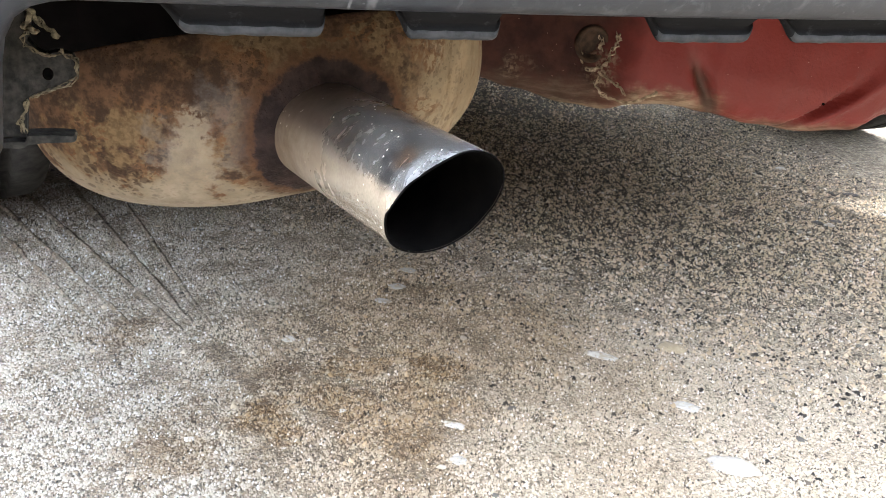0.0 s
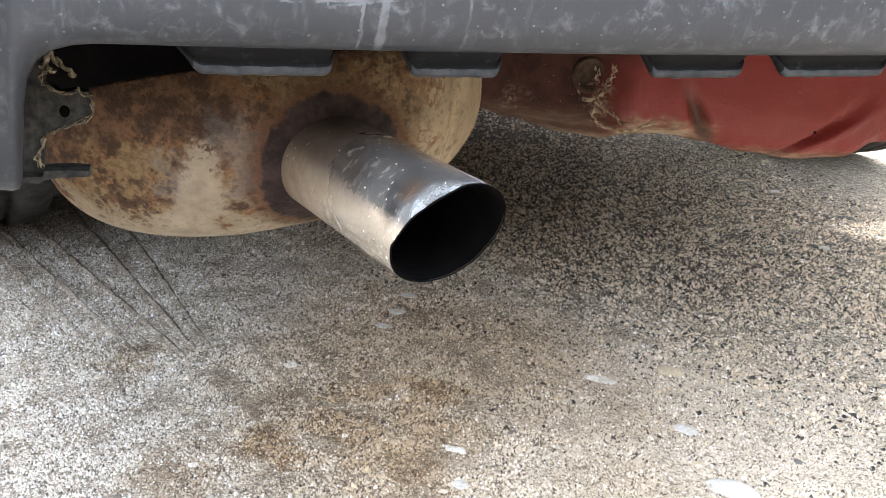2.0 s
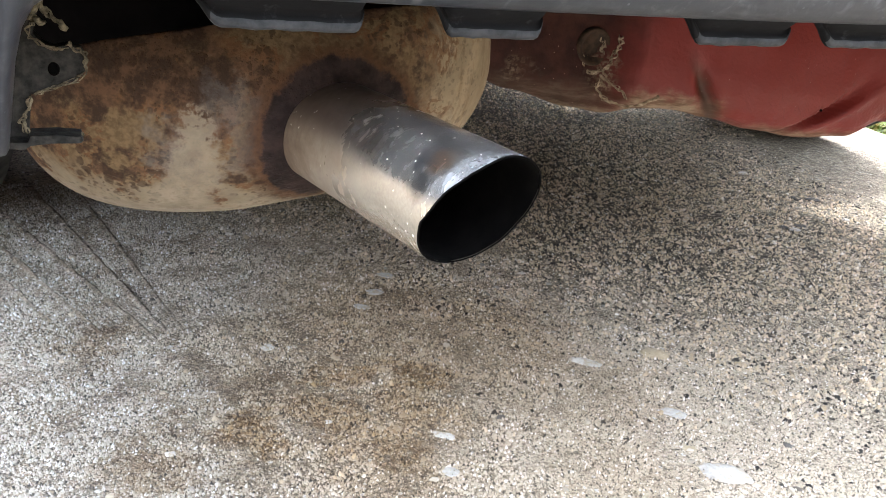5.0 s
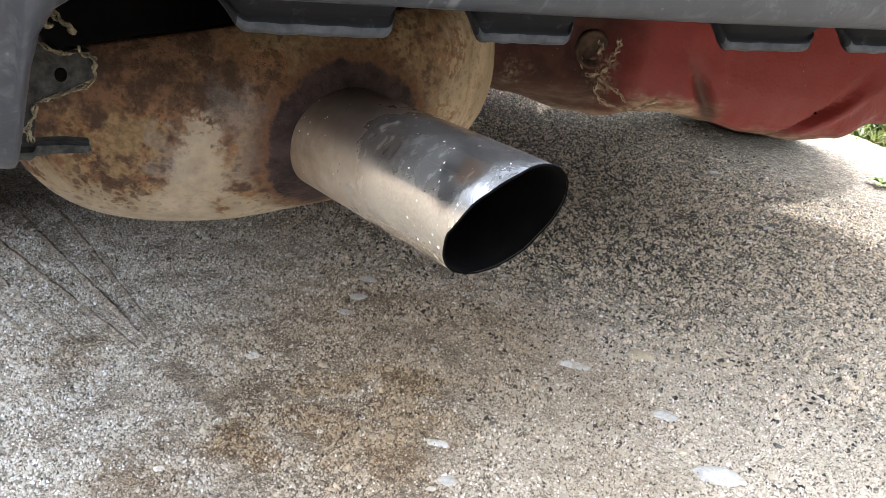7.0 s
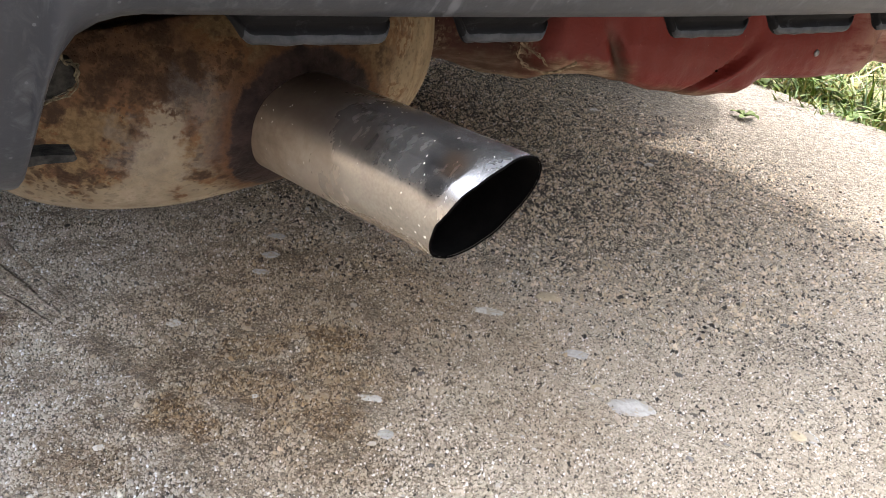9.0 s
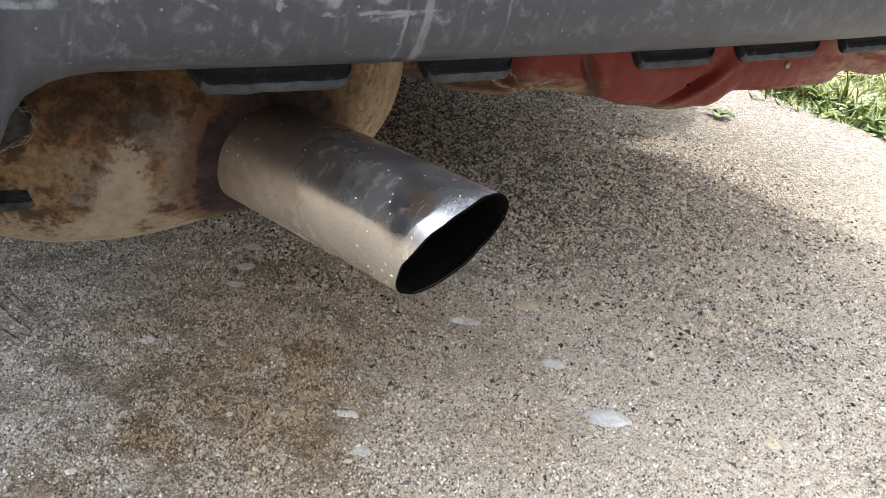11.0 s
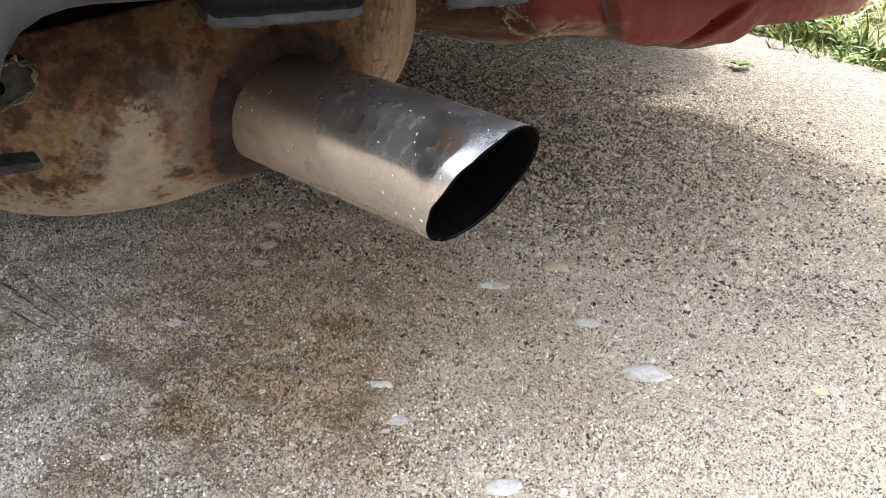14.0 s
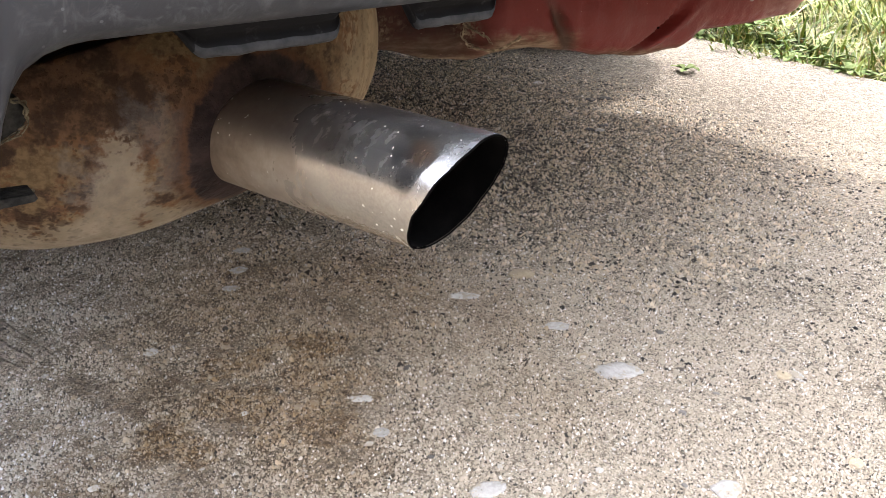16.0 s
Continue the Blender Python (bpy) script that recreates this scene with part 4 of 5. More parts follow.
STRANDS = (((0.3196, 0.2941), (0.3195, 0.2857), (0.3171, 0.279), (0.3136, 0.273), (0.3073, 0.271), (0.3026, 0.2713)),
           ((0.3115, 0.2695), (0.3179, 0.2656), (0.3233, 0.2632), (0.3251, 0.2589)),
           ((0.312, 0.267), (0.3092, 0.2619), (0.3163, 0.2552), (0.3282, 0.2535), (0.3374, 0.2567), (0.3437, 0.263)),
           ((0.2976, 0.2831), (0.3006, 0.279), (0.3, 0.2749)),
           ((0.3092, 0.2943), (0.3128, 0.2887), (0.313, 0.2821)))
VAL_LOW = [(0.12, 0.285), (0.20, 0.270), (0.24, 0.2595), (0.26, 0.2545), (0.30, 0.2468), (0.318, 0.2452), (0.334, 0.2515), (0.357, 0.254), (0.384, 0.2508), (0.41, 0.2462), (0.452, 0.2425), (0.482, 0.245), (0.508, 0.2565), (0.55, 0.258), (0.61, 0.261), (0.645, 0.270), (0.69, 0.267), (0.75, 0.271), (0.85, 0.275), (1.05, 0.29), (1.15, 0.31)]
VAL_FACE = [(0.12, 0.455), (0.25, 0.445), (0.31, 0.436), (0.335, 0.420), (0.365, 0.410), (0.381, 0.405), (0.395, 0.402), (0.42, 0.400), (0.46, 0.398), (0.50, 0.394), (0.545, 0.390), (0.61, 0.390), (0.64, 0.398), (0.70, 0.392), (0.80, 0.395), (1.15, 0.42)]
VAL_PROF = [(0.024, 0.19), (0.014, 0.12), (0.007, 0.07), (0.003, 0.045), (0.0, 0.028), (0.0, 0.018), (0.001, 0.010), (0.004, 0.004), (0.008, 0.001), (0.012, 0.0), (0.022, 0.003), (0.05, 0.012), (0.10, 0.03), (0.2, 0.05)]


def bell(v, w):
    return math.exp(-(v / w) ** 2)


def FOLD_X(z):
    """Where the curved fold of the bowl runs at height z."""
    t = (z - 0.250) / 0.024
    return 0.4345 + 0.046 * t - 0.010 * t * t


def valance_point(x, o, h):
    """A point of the panel at x, o behind its face and h over its lower lip, with dents and folds."""
    z0, y0 = lerp_table(VAL_LOW, x), lerp_table(VAL_FACE, x)
    y, z = y0 + o, z0 + h
    front = 1.0 if o < 0.02 else 0.0
    # curved fold of the bowl, its shadow line and the raised lip below it
    fold = FOLD_X(z)
    d = x - fold
    y += front * bell(z - 0.262, 0.015) * (0.0085 * (bell(d - 0.002, 0.006) if d > 0.002 else bell(d - 0.002, 0.0022)) - 0.0035 * bell(d - 0.014, 0.006))
    groove = 0.377 - 0.6 * (z - 0.2622)
    y += 0.0075 * (bell(x - groove, 0.007) if x < groove else bell(x - groove, 0.0025)) * bell(z - 0.268, 0.016)
    # dent and sheet overlap round the plug
    y += front * 0.007 * bell(x - 0.306, 0.011) * bell(z - 0.284, 0.012)
    lap = 0.2565 + 25.0 * (x - 0.322) ** 2
    y -= front * 0.0035 * bell(z - lap, 0.0022) * bell(x - 0.322, 0.014)
    y += front * 0.004 * bell(x - 0.64, 0.010) * math.sin(160 * z) + 0.003 * bell(x - 0.70, 0.05) * math.sin(200 * (z + 0.25 * x))
    y += 0.0015 * noise.noise(Vector((x * 25, z * 25, 2))) + 0.0005 * noise.noise(Vector((x * 130, z * 130, 2)))
    return Vector((x, y, z))


def valance():
    """Dented red rear panel under the boot, with its lower lip and the spare-wheel bowl's bulge."""
    xs = [0.12 + 0.56 * i / 330 for i in range(330)] + [0.68 + 0.47 * i / 70 for i in range(71)]
    fine = []
    for (a, b), (c, d) in zip(VAL_PROF, VAL_PROF[1:]):
        fine += [(a + (c - a) * i / 4, b + (d - b) * i / 4) for i in range(4)]
    fine.append(VAL_PROF[-1])
    verts = [valance_point(x, o, h) for x in xs for o, h in fine]
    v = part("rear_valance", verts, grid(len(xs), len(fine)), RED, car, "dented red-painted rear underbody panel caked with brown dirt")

    def on_face(x, z):
        h = z - lerp_table(VAL_LOW, x)
        for (a, b), (c, d) in zip(VAL_PROF, VAL_PROF[1:]):
            if d <= h <= b:
                return valance_point(x, c + (a - c) * (h - d) / (b - d), h)
        return valance_point(x, 0.0, h)

    # hollow drain plug with a raised rim
    c = on_face(0.306, 0.2855)
    rings = []
    for rad, out in ((0.0, -0.001), (0.0045, -0.001), (0.0060, -0.0005), (0.0085, 0.0015), (0.0100, 0.0030), (0.0112, 0.0028), (0.0120, 0.0005), (0.0122, -0.004)):
        rings.append([(c.x + rad * math.cos(2 * math.pi * j / 36), c.y - 0.0045 - out + 0.002, c.z + rad * math.sin(2 * math.pi * j / 36)) for j in range(36)])
    part("drain_plug", [p for r in rings for p in r], grid(len(rings), 36, close_v=True), PLUG, v, "dark rusty drain plug with raised rim")
    # stringy old sealant and mud beside the plug and along the overlap of the sheets
    verts, faces = [], []
    for strand in STRANDS:
        for copy in range(4):
            rings = []
            for (x0, z0), (x1, z1) in zip(strand, strand[1:]):
                for i in range(9):
                    f = i / 9
                    q = Vector(((x0 + (x1 - x0) * f) * 420, (z0 + (z1 - z0) * f) * 420, copy * 2.7))
                    r = max(0.00010, 0.00042 * (0.8 + 1.5 * noise.noise(q) + 0.9 * noise.noise(q * 2.7)))
                    p = on_face(x0 + (x1 - x0) * f + 0.0026 * noise.noise(q * 0.7), z0 + (z1 - z0) * f + 0.0022 * noise.noise(q * 0.7 + Vector((0, 0, 9))))
                    rings.append([(p.x + 1.3 * r * math.cos(a), p.y - 0.0004 + 0.7 * r * math.sin(a + 0.5), p.z + r * math.sin(a)) for a in (0.0, 1.05, 2.1, 3.14, 4.2, 5.25)])
            v2, f2 = sweep_closed(rings)
            faces += [tuple(i + len(verts) for i in q) for q in f2]
            verts += v2
    tagged(part("sealant_crust", verts, faces, SEALANT, v), "stringy pale old sealant and dried mud", kind="stuff")
    # black dot stands in for a small shaded hole
    c = on_face(0.453, 0.2635)
    rings = [[(c.x + r * math.cos(2 * math.pi * j / 16), c.y - o, c.z + r * math.sin(2 * math.pi * j / 16)) for j in range(16)] for r, o in ((0.0002, 0.0012), (0.0005, 0.0012), (0.0008, 0.0006), (0.0009, -0.002))]
    part("plug_hole", *sweep_closed(rings), SOOT_AND_SHADE, v, "small black hole in the panel")
    # small bolt head further along
    c = on_face(0.545, 0.2795)
    rings = [[(c.x + r * math.cos(2 * math.pi * j / 20), c.y - o, c.z + r * math.sin(2 * math.pi * j / 20)) for j in range(20)] for r, o in ((0.0006, 0.0014), (0.0011, 0.0014), (0.0014, 0.0008), (0.0023, 0.0010), (0.0026, 0.0))]
    part("bolt", *sweep_closed(rings), STEEL, v, "small pale bolt head")
    return v


def ring_about_x(cx, cy, cz, prof, seg=64):
    return [[(cx + px, cy + pr * math.cos(2 * math.pi * j / seg), cz + pr * math.sin(2 * math.pi * j / seg)) for j in range(seg)] for px, pr in prof]


AXLE = pose(0.594, 1.184, 0, 0, 0, 14)  # the rear axle's middle; the car stands askew to the bumper's left end


def wheel(x, y, out):
    """A road wheel: tyre with grooves and a pressed steel rim."""
    w, r = 0.165, 0.29
    prof = [(-0.5 * w, 0.2), (-0.5 * w - 0.004, 0.235), (-0.5 * w, 0.265), (-0.46 * w, 0.281), (-0.40 * w, 0.287)]
    for g in (-0.22, 0.0, 0.22):
        prof += [(g * w - 0.005, r), (g * w - 0.0035, r - 0.007), (g * w + 0.0035, r - 0.007), (g * w + 0.005, r)]
    prof += [(0.40 * w, 0.287), (0.46 * w, 0.281), (0.5 * w, 0.265), (0.5 * w + 0.004, 0.235), (0.5 * w, 0.2), (0.3 * w, 0.19), (-0.3 * w, 0.19)]
    rings = ring_about_x(x, y, r - 0.003, prof)
    verts = [p for q in rings for p in q]
    hub = new("wheel")
    hub.matrix_basis = AXLE
    under(hub, car)
    part("tyre", [AXLE @ Vector(p) for p in verts], grid(len(rings), 64, close_u=True, close_v=True), RUBBER, hub, "dusty black tyre")
    prof = [(-0.35 * w, 0.19), (-0.3 * w, 0.195), (0.3 * w, 0.195), (0.35 * w, 0.19), (0.28 * w, 0.17), (0.1 * w, 0.14), (0.2 * w, 0.07), (0.2 * w, 0.01)]
    rings = ring_about_x(x, y, r - 0.003, [(a * out, b) for a, b in prof], 48)
    part("rim", [AXLE @ Vector(p) for q in rings for p in q], grid(len(rings), 48, close_v=True), STEEL, hub, "pressed steel rim")


REAR_AXLE, FRONT_AXLE = 0.0, 2.45


def body():
    """Body shell above the bumper line, with wheel arches, and the floor under it."""
    ys = [-0.86 + 0.02 * i for i in range(204)]
    rings = []
    for y in ys:
        zb = 0.33 if y > -0.30 else 0.5
        for c in (REAR_AXLE, FRONT_AXLE):
            if abs(y - c) < 0.375:
                zb = max(zb, 0.285 + math.sqrt(0.375 ** 2 - (y - c) ** 2))
        roof = lerp_table([(-0.86, 0.95), (-0.76, 1.15), (-0.56, 1.40), (0.1, 1.47), (0.8, 1.46), (1.4, 1.32), (1.9, 0.98), (2.7, 0.86), (3.2, 0.6)], y)
        waist = min(0.93, roof - 0.02)
        half = lerp_table([(-0.86, 0.72), (-0.70, 0.79), (-0.2, 0.83), (2.1, 0.83), (2.7, 0.77), (3.2, 0.62)], y)
        top = half - 0.16 if roof > 1.0 else half - 0.06
        sec = [(half - 0.02, zb), (half, zb + 0.02), (half, 0.5 * (zb + waist)), (half - 0.015, waist), (top + 0.02, roof - 0.05), (top - 0.05, roof), (0.0, roof + 0.02)]
        rings.append([AXLE @ Vector(p) for p in [(a, y, z) for a, z in sec] + [(-a, y, z) for a, z in sec[-2::-1]]])
    n = len(rings[0])
    verts = [p for r in rings for p in r]
    faces = grid(len(rings), n) + [tuple(range(n)), tuple(range(len(verts) - n, len(verts)))[::-1]]
    part("body_shell", verts, faces, PAINT, car, "red painted car body")
    floor = []
    for y, z in ((-0.60, 0.44), (-0.52, 0.36), (-0.42, 0.31), (-0.2, 0.29), (0.1, 0.29), (0.8, 0.20), (2.4, 0.20), (3.1, 0.25)):
        w = 0.595 if y < 0.2 else 0.64
        floor.append([AXLE @ Vector(p) for p in ((-w - 0.03, y, z + 0.06), (-w, y, z), (w, y, z), (w + 0.03, y, z + 0.06), (w + 0.03, y, z + 0.16), (-w - 0.03, y, z + 0.16))])
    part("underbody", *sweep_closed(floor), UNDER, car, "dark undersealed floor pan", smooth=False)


def added_dark_sheets():
    """Near-black sheets added behind, over and beside the muffler to keep light out."""
    rows = []
    for i in range(9):
        f = i / 8
        rows.append([(-0.02 + 0.245 * f, 0.505 + 0.006 * math.sin(9 * f), 0.245), (-0.02 + 0.245 * f, 0.50 + 0.006 * math.sin(9 * f), 0.30), (-0.02 + 0.245 * f, 0.47, 0.44),
                     (-0.02 + 0.245 * f, 0.474, 0.44), (-0.02 + 0.245 * f, 0.505 + 0.006 * math.sin(9 * f), 0.30), (-0.02 + 0.245 * f, 0.510 + 0.006 * math.sin(9 * f), 0.245)])
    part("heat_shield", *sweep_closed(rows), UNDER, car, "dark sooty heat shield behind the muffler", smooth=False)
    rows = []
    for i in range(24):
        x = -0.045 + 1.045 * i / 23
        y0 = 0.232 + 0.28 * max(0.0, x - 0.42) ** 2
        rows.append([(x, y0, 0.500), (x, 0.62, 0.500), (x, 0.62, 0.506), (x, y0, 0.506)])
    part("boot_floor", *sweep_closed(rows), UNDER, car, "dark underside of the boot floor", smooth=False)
    rows = []
    for i in range(9):
        y = 0.285 + 0.065 * i
        rows.append([(-0.045 - 0.06 * i / 8, y, 0.285), (-0.05 - 0.06 * i / 8, y, 0.45), (-0.045 - 0.05 * i / 8, y, 0.60), (-0.049 - 0.05 * i / 8, y, 0.60), (-0.054 - 0.06 * i / 8, y, 0.45), (-0.049 - 0.06 * i / 8, y, 0.285)])
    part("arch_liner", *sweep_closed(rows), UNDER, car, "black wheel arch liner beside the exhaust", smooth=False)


muffler()
added_dark_sheets()
BUMP = bumper()
bracket(BUMP)
valance()
body()
for side in (-1, 1):
    for axle in (REAR_AXLE, FRONT_AXLE):
        wheel(0.78 * side, axle, side)

ground_sheet()
slab()
ridges()


def added_wall(name, a, b, height, thick=0.2):
    """A plain unseen wall from a to b, added round the car to block low sky light."""
    (x0, y0), (x1, y1) = a, b
    d = Vector((x1 - x0, y1 - y0, 0)).normalized()
    n = Vector((-d.y, d.x, 0)) * thick
    rings = []
    for p in (Vector((x0, y0, 0)), Vector((x1, y1, 0))):
        rings.append([p + Vector((0, 0, -0.02)), p + Vector((0, 0, height - 0.02)), p + n * 0.1 + Vector((0, 0, height)), p + n * 0.9 + Vector((0, 0, height)), p + n + Vector((0, 0, height - 0.02)), p + n + Vector((0, 0, -0.02))])
    v, f = sweep_closed(rings)
    tagged(new(name, mesh(name, v, f, RENDERED, False)), "plain unseen wall added to block low sky light", "wall", kind="structure")


RENDERED = plain("grey_brown_render", (0.13, 0.115, 0.10), (0.2, 0.18, 0.155), 0.9, 5, bump=0.3)
added_wall("wall_south", (9.0, -3.0), (-4.0, -3.0), 1.8)
added_wall("wall_west", (-3.4, -3.2), (-3.4, 9.0), 1.8)
added_wall("wall_north", (-3.4, 8.0), (9.0, 8.0), 2.4)
added_wall("wall_east", (6.0, 8.0), (6.0, -3.0), 2.4)


# ---- grass verge ----
def blades(name, count, seed, area, height, width, material, label, lean=(0.3, 1.5)):
    rng = np.random.default_rng(seed)
    tufts = np.stack([area[0] + (area[1] - area[0]) * rng.random(420) ** 1.6, rng.uniform(area[2], area[3], 420), rng.uniform(0.5, 1.25, 420)], 1)
    verts, faces = [], []
    for _ in range(count):
        tx, ty, th = tufts[rng.integers(420)]
        x, y = tx + rng.normal(0, 0.035), ty + rng.normal(0, 0.045)
        border = 1.625 + 0.10 * noise.noise(Vector((y * 4, 0.3, 0))) + 0.06 * noise.noise(Vector((y * 13, 5.3, 0)))
        if x < border and rng.random() < 0.92:
            continue
        h = rng.uniform(*height) * th * (0.4 + 0.6 * min(1, max(0, (x - border) / 0.2)))
        a, k, w = rng.uniform(0, 6.283), rng.uniform(*lean), rng.uniform(*width)
        dx, dy = math.cos(a), math.sin(a)
        b = len(verts)
        for f in (0.0, 0.3, 0.6, 0.85, 1.0):
            o = k * h * f * f
            hw = w * (1 - f ** 2) * 0.5 + 0.0002
            zz = -0.03 + h * f * (1 - 0.35 * k * f)
            tw = a + 0.8 * f
            sx, sy = -math.sin(tw), math.cos(tw)
            verts += [(x + dx * o - sx * hw, y + dy * o - sy * hw, zz), (x + dx * o + sx * hw, y + dy * o + sy * hw, zz)]
        for i in range(4):
            faces.append((b + 2 * i, b + 2 * i + 1, b + 2 * i + 3, b + 2 * i + 2))
    me = bpy.data.meshes.new(name)
    me.from_pydata(verts, [], faces)
    me.polygons.foreach_set("use_smooth", [True] * len(me.polygons))
    me.materials.append(material)
    tagged(new(name, me), label, "grass", kind="stuff")


blades("grass", 46000, 5, (1.60, 3.3, 0.2, 3.6), (0.05, 0.14), (0.003, 0.009), GRASS, "sunlit yellow-green grass along the edge of the concrete")
blades("dry_grass", 3500, 6, (1.60, 3.0, 0.2, 3.4), (0.05, 0.14), (0.0015, 0.003), STRAW, "dry straw-coloured stalks among the grass", (0.6, 1.6))


def weed(leaves, size, seed, label):
    """A low rosette of broad leaves, each a bent blade with a midrib."""
    rng = random.Random(seed)
    root = new("weed")
    tagged(root, label, "weed", "weeds along the verge")
    for i in range(leaves):
        a = 2 * math.pi * i / leaves + rng.uniform(-0.4, 0.4)
        ln, w, rise = size * rng.uniform(0.6, 1.1), size * rng.uniform(0.22, 0.34), rng.uniform(0.1, 0.8)
        verts = []
        for j in range(8):
            f = j / 7
            r = ln * (f - 0.12 * rise * f * f)
            z = 0.004 + ln * rise * (f - 0.75 * f * f)
            hw = w * 0.5 * (math.sin(math.pi * min(1, f * 0.94 + 0.06)) ** 0.75) + 0.0006
            for q in (-1, -0.5, 0, 0.5, 1):
                wave = 0.08 * w * math.sin(9 * f + q * 3 + i)
                px, py = r, hw * q
                verts.append((px * math.cos(a) - py * math.sin(a), px * math.sin(a) + py * math.cos(a), z + 0.35 * abs(q) * hw + wave * abs(q)))
        ob = new("leaf", mesh("leaf", verts, grid(8, 5), WEED))
        ob.parent = root
    return root


first = [weed(8, 0.075, 1, "broad-leaved green weed at the edge of the concrete"), weed(11, 0.05, 2, "small leafy weed at the edge of the concrete"), weed(6, 0.042, 3, "small flat weed growing from the concrete")]
first[0].matrix_basis = pose(1.70, 0.86, -0.01, 0, 0, 20)
first[1].matrix_basis = pose(1.665, 1.21, -0.005, 0, 0, 70)
first[2].matrix_basis = pose(1.345, 1.004, 0.0, 0, 0, 10)
_r = random.Random(12)
for i in range(34):
    y = 0.62 + 1.6 * i / 34 + _r.uniform(-0.03, 0.03)
    x = 1.66 + 0.04 * noise.noise(Vector((y * 4, 0.3, 0))) + abs(_r.gauss(0.02, 0.11))
    copy_thing(first[_r.choice((0, 1, 1))], pose(x, y, -0.012 + 0.06 * _r.random() * min(1, max(0, (x - 1.66) / 0.08)), _r.uniform(-12, 12), _r.uniform(-12, 12), _r.uniform(0, 360)))


# ---- pebbles ----
def pebble(x, y, length, width, height, turn, material, label, seed):
    bm = bmesh.new()
    bmesh.ops.create_icosphere(bm, subdivisions=3, radius=1.0)
    for v in bm.verts:
        n = noise.noise(v.co * 1.3 + Vector((seed * 3.7, 0, 0))) * 0.30 + noise.noise(v.co * 3 + Vector((0, seed, 0))) * 0.14
        v.co = Vector([math.copysign(abs(q) ** 0.78, q) for q in v.co]) * (1 + n) * 0.93
        v.co = Vector((v.co.x * length / 2, v.co.y * width / 2, max(-0.4, v.co.z) * height))
    me = bpy.data.meshes.new("pebble")
    bm.to_mesh(me)
    bm.free()
    me.materials.append(material)
    me.polygons.foreach_set("use_smooth", [True] * len(me.polygons))
    ob = new("pebble", me)
    ob.matrix_basis = pose(x, y, 0.0002, 0, 0, turn)
    tagged(ob, label, "pebble", "pebbles set in the concrete")


def stone(name, a, b):
    k = Mat(name, 0.8, spec=0.2)
    n, m = k.noise(260, 4, 0.6), k.noise(90, 4, 0.6)
    col = k.mix(k.span(n, 0.3, 0.7), a, b)
    k.set("Base Color", k.mix(k.math("MULTIPLY", k.span(m, 0.5, 0.62), 0.75), col, (0.36, 0.30, 0.22)))
    k.bump(n, 0.5, 0.001)
    return k.m


WHITE = stone("white_quartz", (0.48, 0.465, 0.435), (0.62, 0.605, 0.575))
GREYS = stone("grey_pebble", (0.36, 0.345, 0.32), (0.49, 0.475, 0.45))
DARKS = stone("dark_stone", (0.045, 0.045, 0.048), (0.09, 0.088, 0.086))
TANS = stone("tan_pebble", (0.42, 0.345, 0.235), (0.52, 0.44, 0.31))
for i, (x, y, l, w, a, m) in enumerate((
        (0.156, 0.602, 0.013, 0.009, 20, 0), (0.4206, 0.5407, 0.030, 0.014, -35, 0), (0.2561, 0.4598, 0.018, 0.010, -30, 0), (0.497, 0.5453, 0.026, 0.020, -40, 2), (0.4447, 0.3791, 0.040, 0.024, -25, 1),
        (0.4537, 0.4555, 0.024, 0.014, -40, 1), (1.030, 1.077, 0.016, 0.011, 10, 1), (0.5608, 0.293, 0.016, 0.011, 60, 1), (0.552, 0.300, 0.016, 0.012, 10, 2), (0.915, 0.828, 0.018, 0.012, 0, 1), (0.4365, 0.410, 0.012, 0.009, 0, 2),
        (0.275, 0.694, 0.020, 0.012, 0, 1), (0.2966, 0.731, 0.018, 0.012, -30, 1), (0.3972, 0.2447, 0.024, 0.018, 0, 1), (0.27, 0.333, 0.026, 0.016, -20, 1), (0.173, 0.600, 0.006, 0.005, 0, 0), (0.0795, 0.613, 0.009, 0.006, 40, 1),
        (0.246, 0.419, 0.012, 0.011, 30, 1), (0.1072, 0.5437, 0.011, 0.008, 0, 1), (0.2532, 0.6653, 0.016, 0.010, -20, 1), (0.4951, 0.2089, 0.014, 0.010, 10, 2), (0.0691, 0.4726, 0.008, 0.006, 0, 0), (0.1786, 0.4908, 0.006, 0.005, 0, 0),
        (1.0245, 1.0718, 0.020, 0.015, 20, 0), (1.043, 0.8633, 0.012, 0.009, 0, 0), (0.9179, 0.8318, 0.012, 0.010, 0, 0), (0.935, 0.840, 0.024, 0.015, 30, 3), (0.905, 0.838, 0.020, 0.014, -10, 3), (1.0558, 0.9463, 0.026, 0.018, 0, 3), (1.03, 0.952, 0.024, 0.014, 40, 3), (0.955, 0.815, 0.016, 0.010, 0, 3))):
    pebble(x, y, l, w, min(l, w) * 0.10, a, (WHITE, GREYS, TANS, DARKS)[m], ("smooth white pebble set flush in the concrete", "flat grey pebble set flush in the concrete", "tan pebble set flush in the concrete", "dark grey stone standing out of the worn concrete")[m], i)


def worn(p):
    """How far the surface is worn down to its coarse stones, over the plan."""
    a = np.clip((p[:, 1] - 0.46) / 0.40, 0, 1) * 0.48 + np.clip((p[:, 0] - 0.15) / 0.45, 0, 1) * 0.65
    return np.clip((a - 0.42) * 1.7 + 0.35 * (patchy(p, 22, 4) - 0.5), 0.03, 0.95) * np.clip((1.2 - p[:, 0]) / 0.3, 0.03, 1)


def worn_zone(p, rng):
    return rng.random(len(p)) < worn(p) * (0.12 + 0.88 * patchy(p, 330, 5))


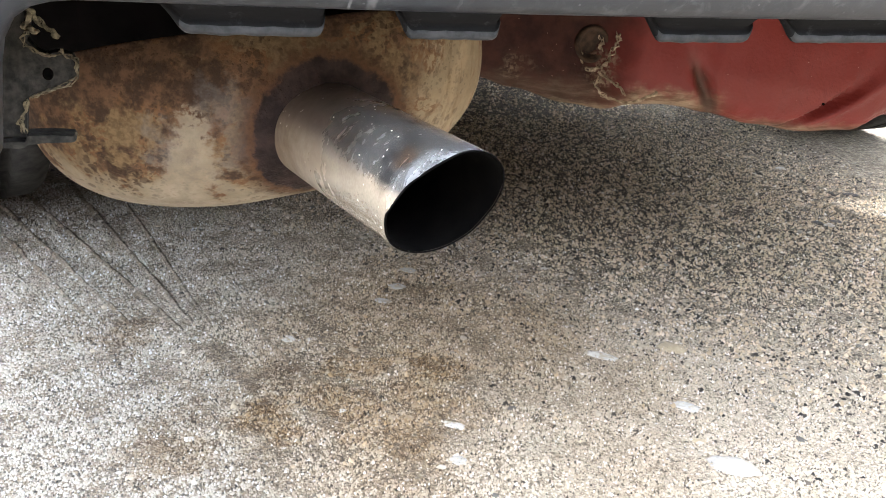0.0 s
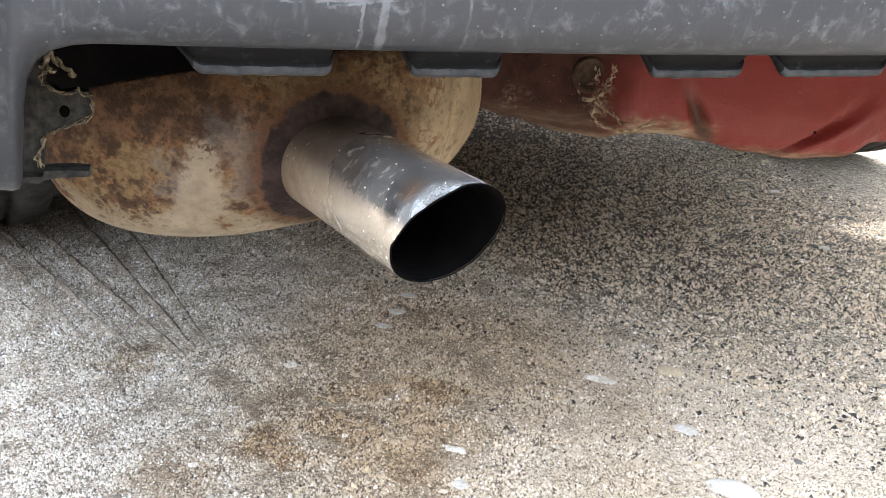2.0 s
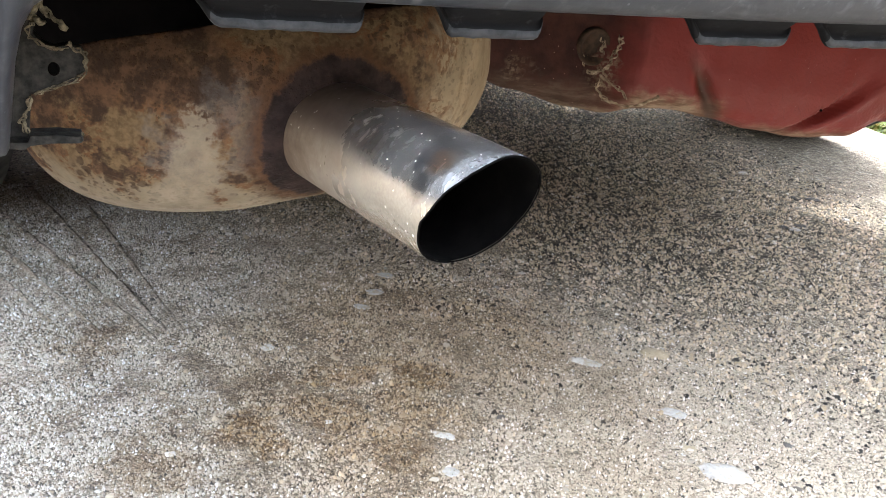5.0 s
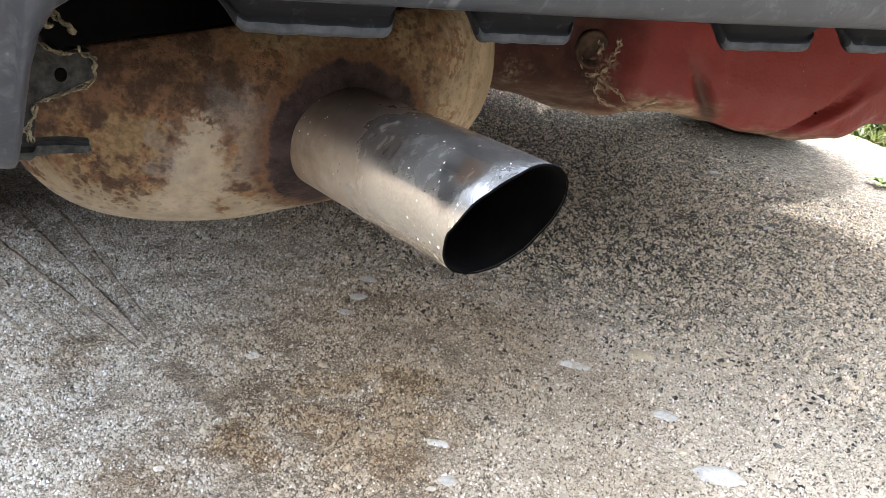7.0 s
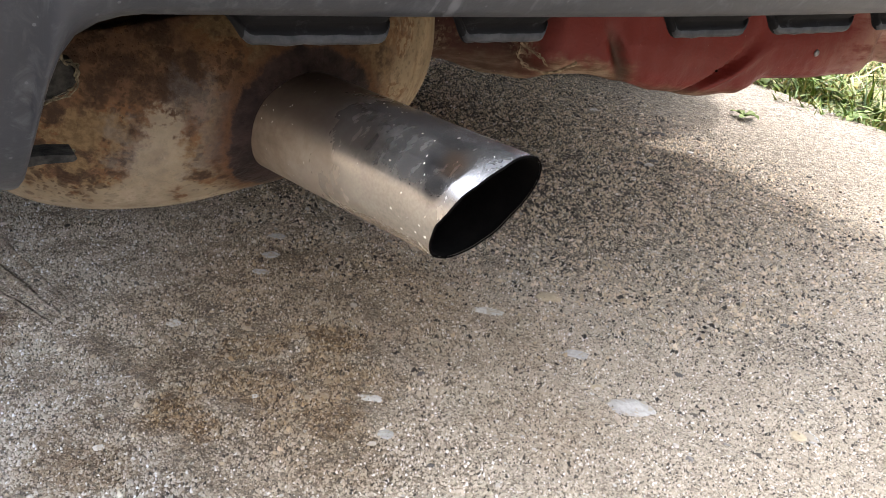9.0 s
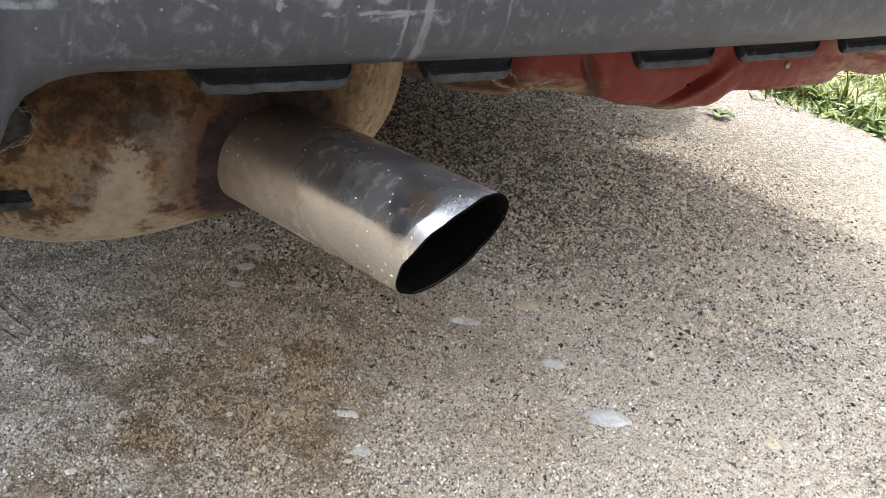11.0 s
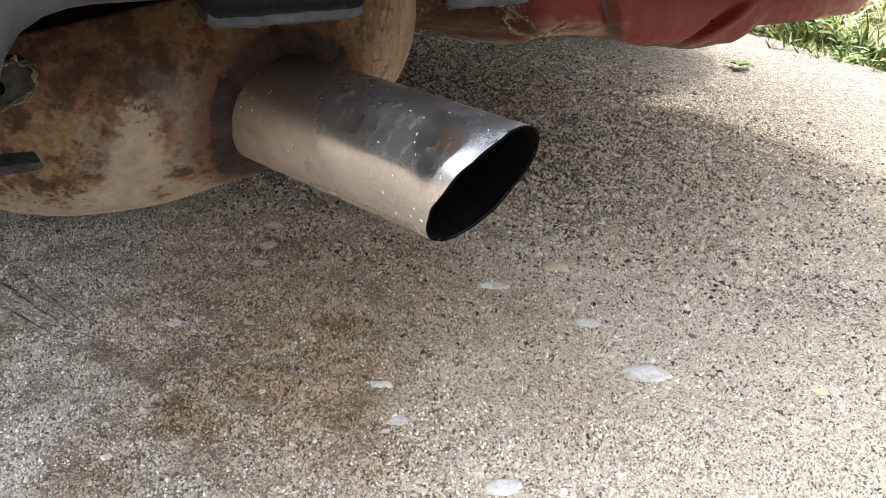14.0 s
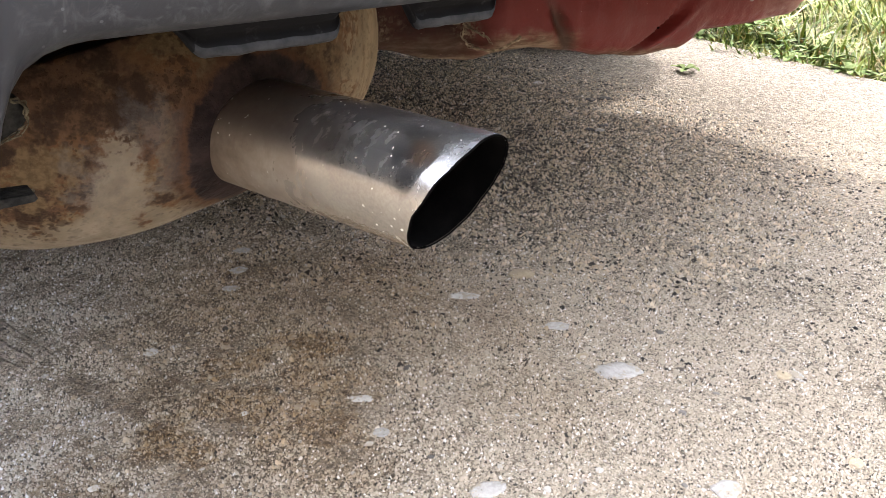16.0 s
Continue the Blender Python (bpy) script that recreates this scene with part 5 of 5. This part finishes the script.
def sandy_zone(p, rng):
    near = np.clip(1.35 - 0.55 * p[:, 1], 0.45, 1.0)
    return rng.random(len(p)) < near * (1 - 0.92 * worn(p)) * (0.6 + 0.4 * patchy(p, 150, 7))


def chip_zone(p, rng):
    return rng.random(len(p)) < (0.10 + 0.75 * worn(p)) * np.clip((p[:, 0] + p[:, 1] - 0.72) / 0.35, 0.1, 1) * (0.2 + 0.8 * patchy(p, 60, 15))


def clustered(p, rng):
    return rng.random(len(p)) < patchy(p, 35, 9) ** 2


grit("sand_grains", 430000, (-0.16, 0.95, 0.18, 1.0), (0.0012, 0.0034), 3, GRAVEL, 0.62, "fine grey and beige sand grains standing out of the concrete", sandy_zone, 4, 1.3)
grit("fine_aggregate", 85000, (0.0, 1.2, 0.42, 1.3), (0.0018, 0.0046), 11, BARE, 0.62, "bare fine aggregate standing out of the worn concrete", worn_zone, 5, 1.6)
grit("aggregate", 54000, (0.05, 1.2, 0.42, 1.35), (0.0034, 0.0084), 14, BARE, 0.44, "bare coarse aggregate standing out of the worn concrete", worn_zone, 5, 1.4)
grit("far_aggregate", 16000, (0.1, 1.25, 1.3, 2.3), (0.004, 0.010), 12, BARE, 0.4, "coarse dark aggregate under the car", None, 5, 1.5)
grit("small_stones", 6000, (-0.2, 1.25, 0.18, 1.3), (0.0030, 0.0068), 8, GRAVEL, 0.30, "small angular stones standing out of the concrete", clustered, 6, 2.2)
grit("dark_chips", 42000, (0.25, 1.2, 0.28, 1.35), (0.0036, 0.0115), 21, CHIPS, 0.20, "dark angular stone chips in the worn concrete", chip_zone, 5, 1.7)


def single_stones(count, seed):
    """The larger loose-looking stones near the exhaust, each bedded in the slab."""
    rng = random.Random(seed)
    shapes = []
    for i in range(12):
        n = rng.choice((5, 6, 7))
        low, high = [], []
        for j in range(n):
            a = 2 * math.pi * (j + rng.uniform(-0.25, 0.25)) / n
            r, h = rng.uniform(0.75, 1.15), rng.uniform(0.18, 0.34)
            low.append((r * math.cos(a), 0.72 * r * math.sin(a), -0.2))
            high.append((0.72 * r * math.cos(a), 0.52 * r * math.sin(a), h))
        faces = [(j, (j + 1) % n, n + (j + 1) % n, n + j) for j in range(n)] + [(n + j, n + (j + 1) % n, 2 * n) for j in range(n)] + [tuple(range(n))[::-1]]
        shapes.append(mesh("stone", low + high + [(rng.uniform(-0.2, 0.2), rng.uniform(-0.15, 0.15), 0.36)], faces, STONES, False))
    slab_ob = bpy.data.objects["pavement"]
    for _ in range(count):
        x, y = rng.uniform(0.0, 0.95), rng.uniform(0.26, 0.95)
        size = rng.uniform(0.0024, 0.0042) * (1.0 + 0.35 * y)
        ob = new("stone", rng.choice(shapes))
        ob.parent = slab_ob
        ob.matrix_basis = pose(x, y, 0.0003, rng.uniform(-8, 8), rng.uniform(-8, 8), rng.uniform(0, 360)) @ Matrix.Diagonal((size, size, size, 1))


single_stones(300, 31)
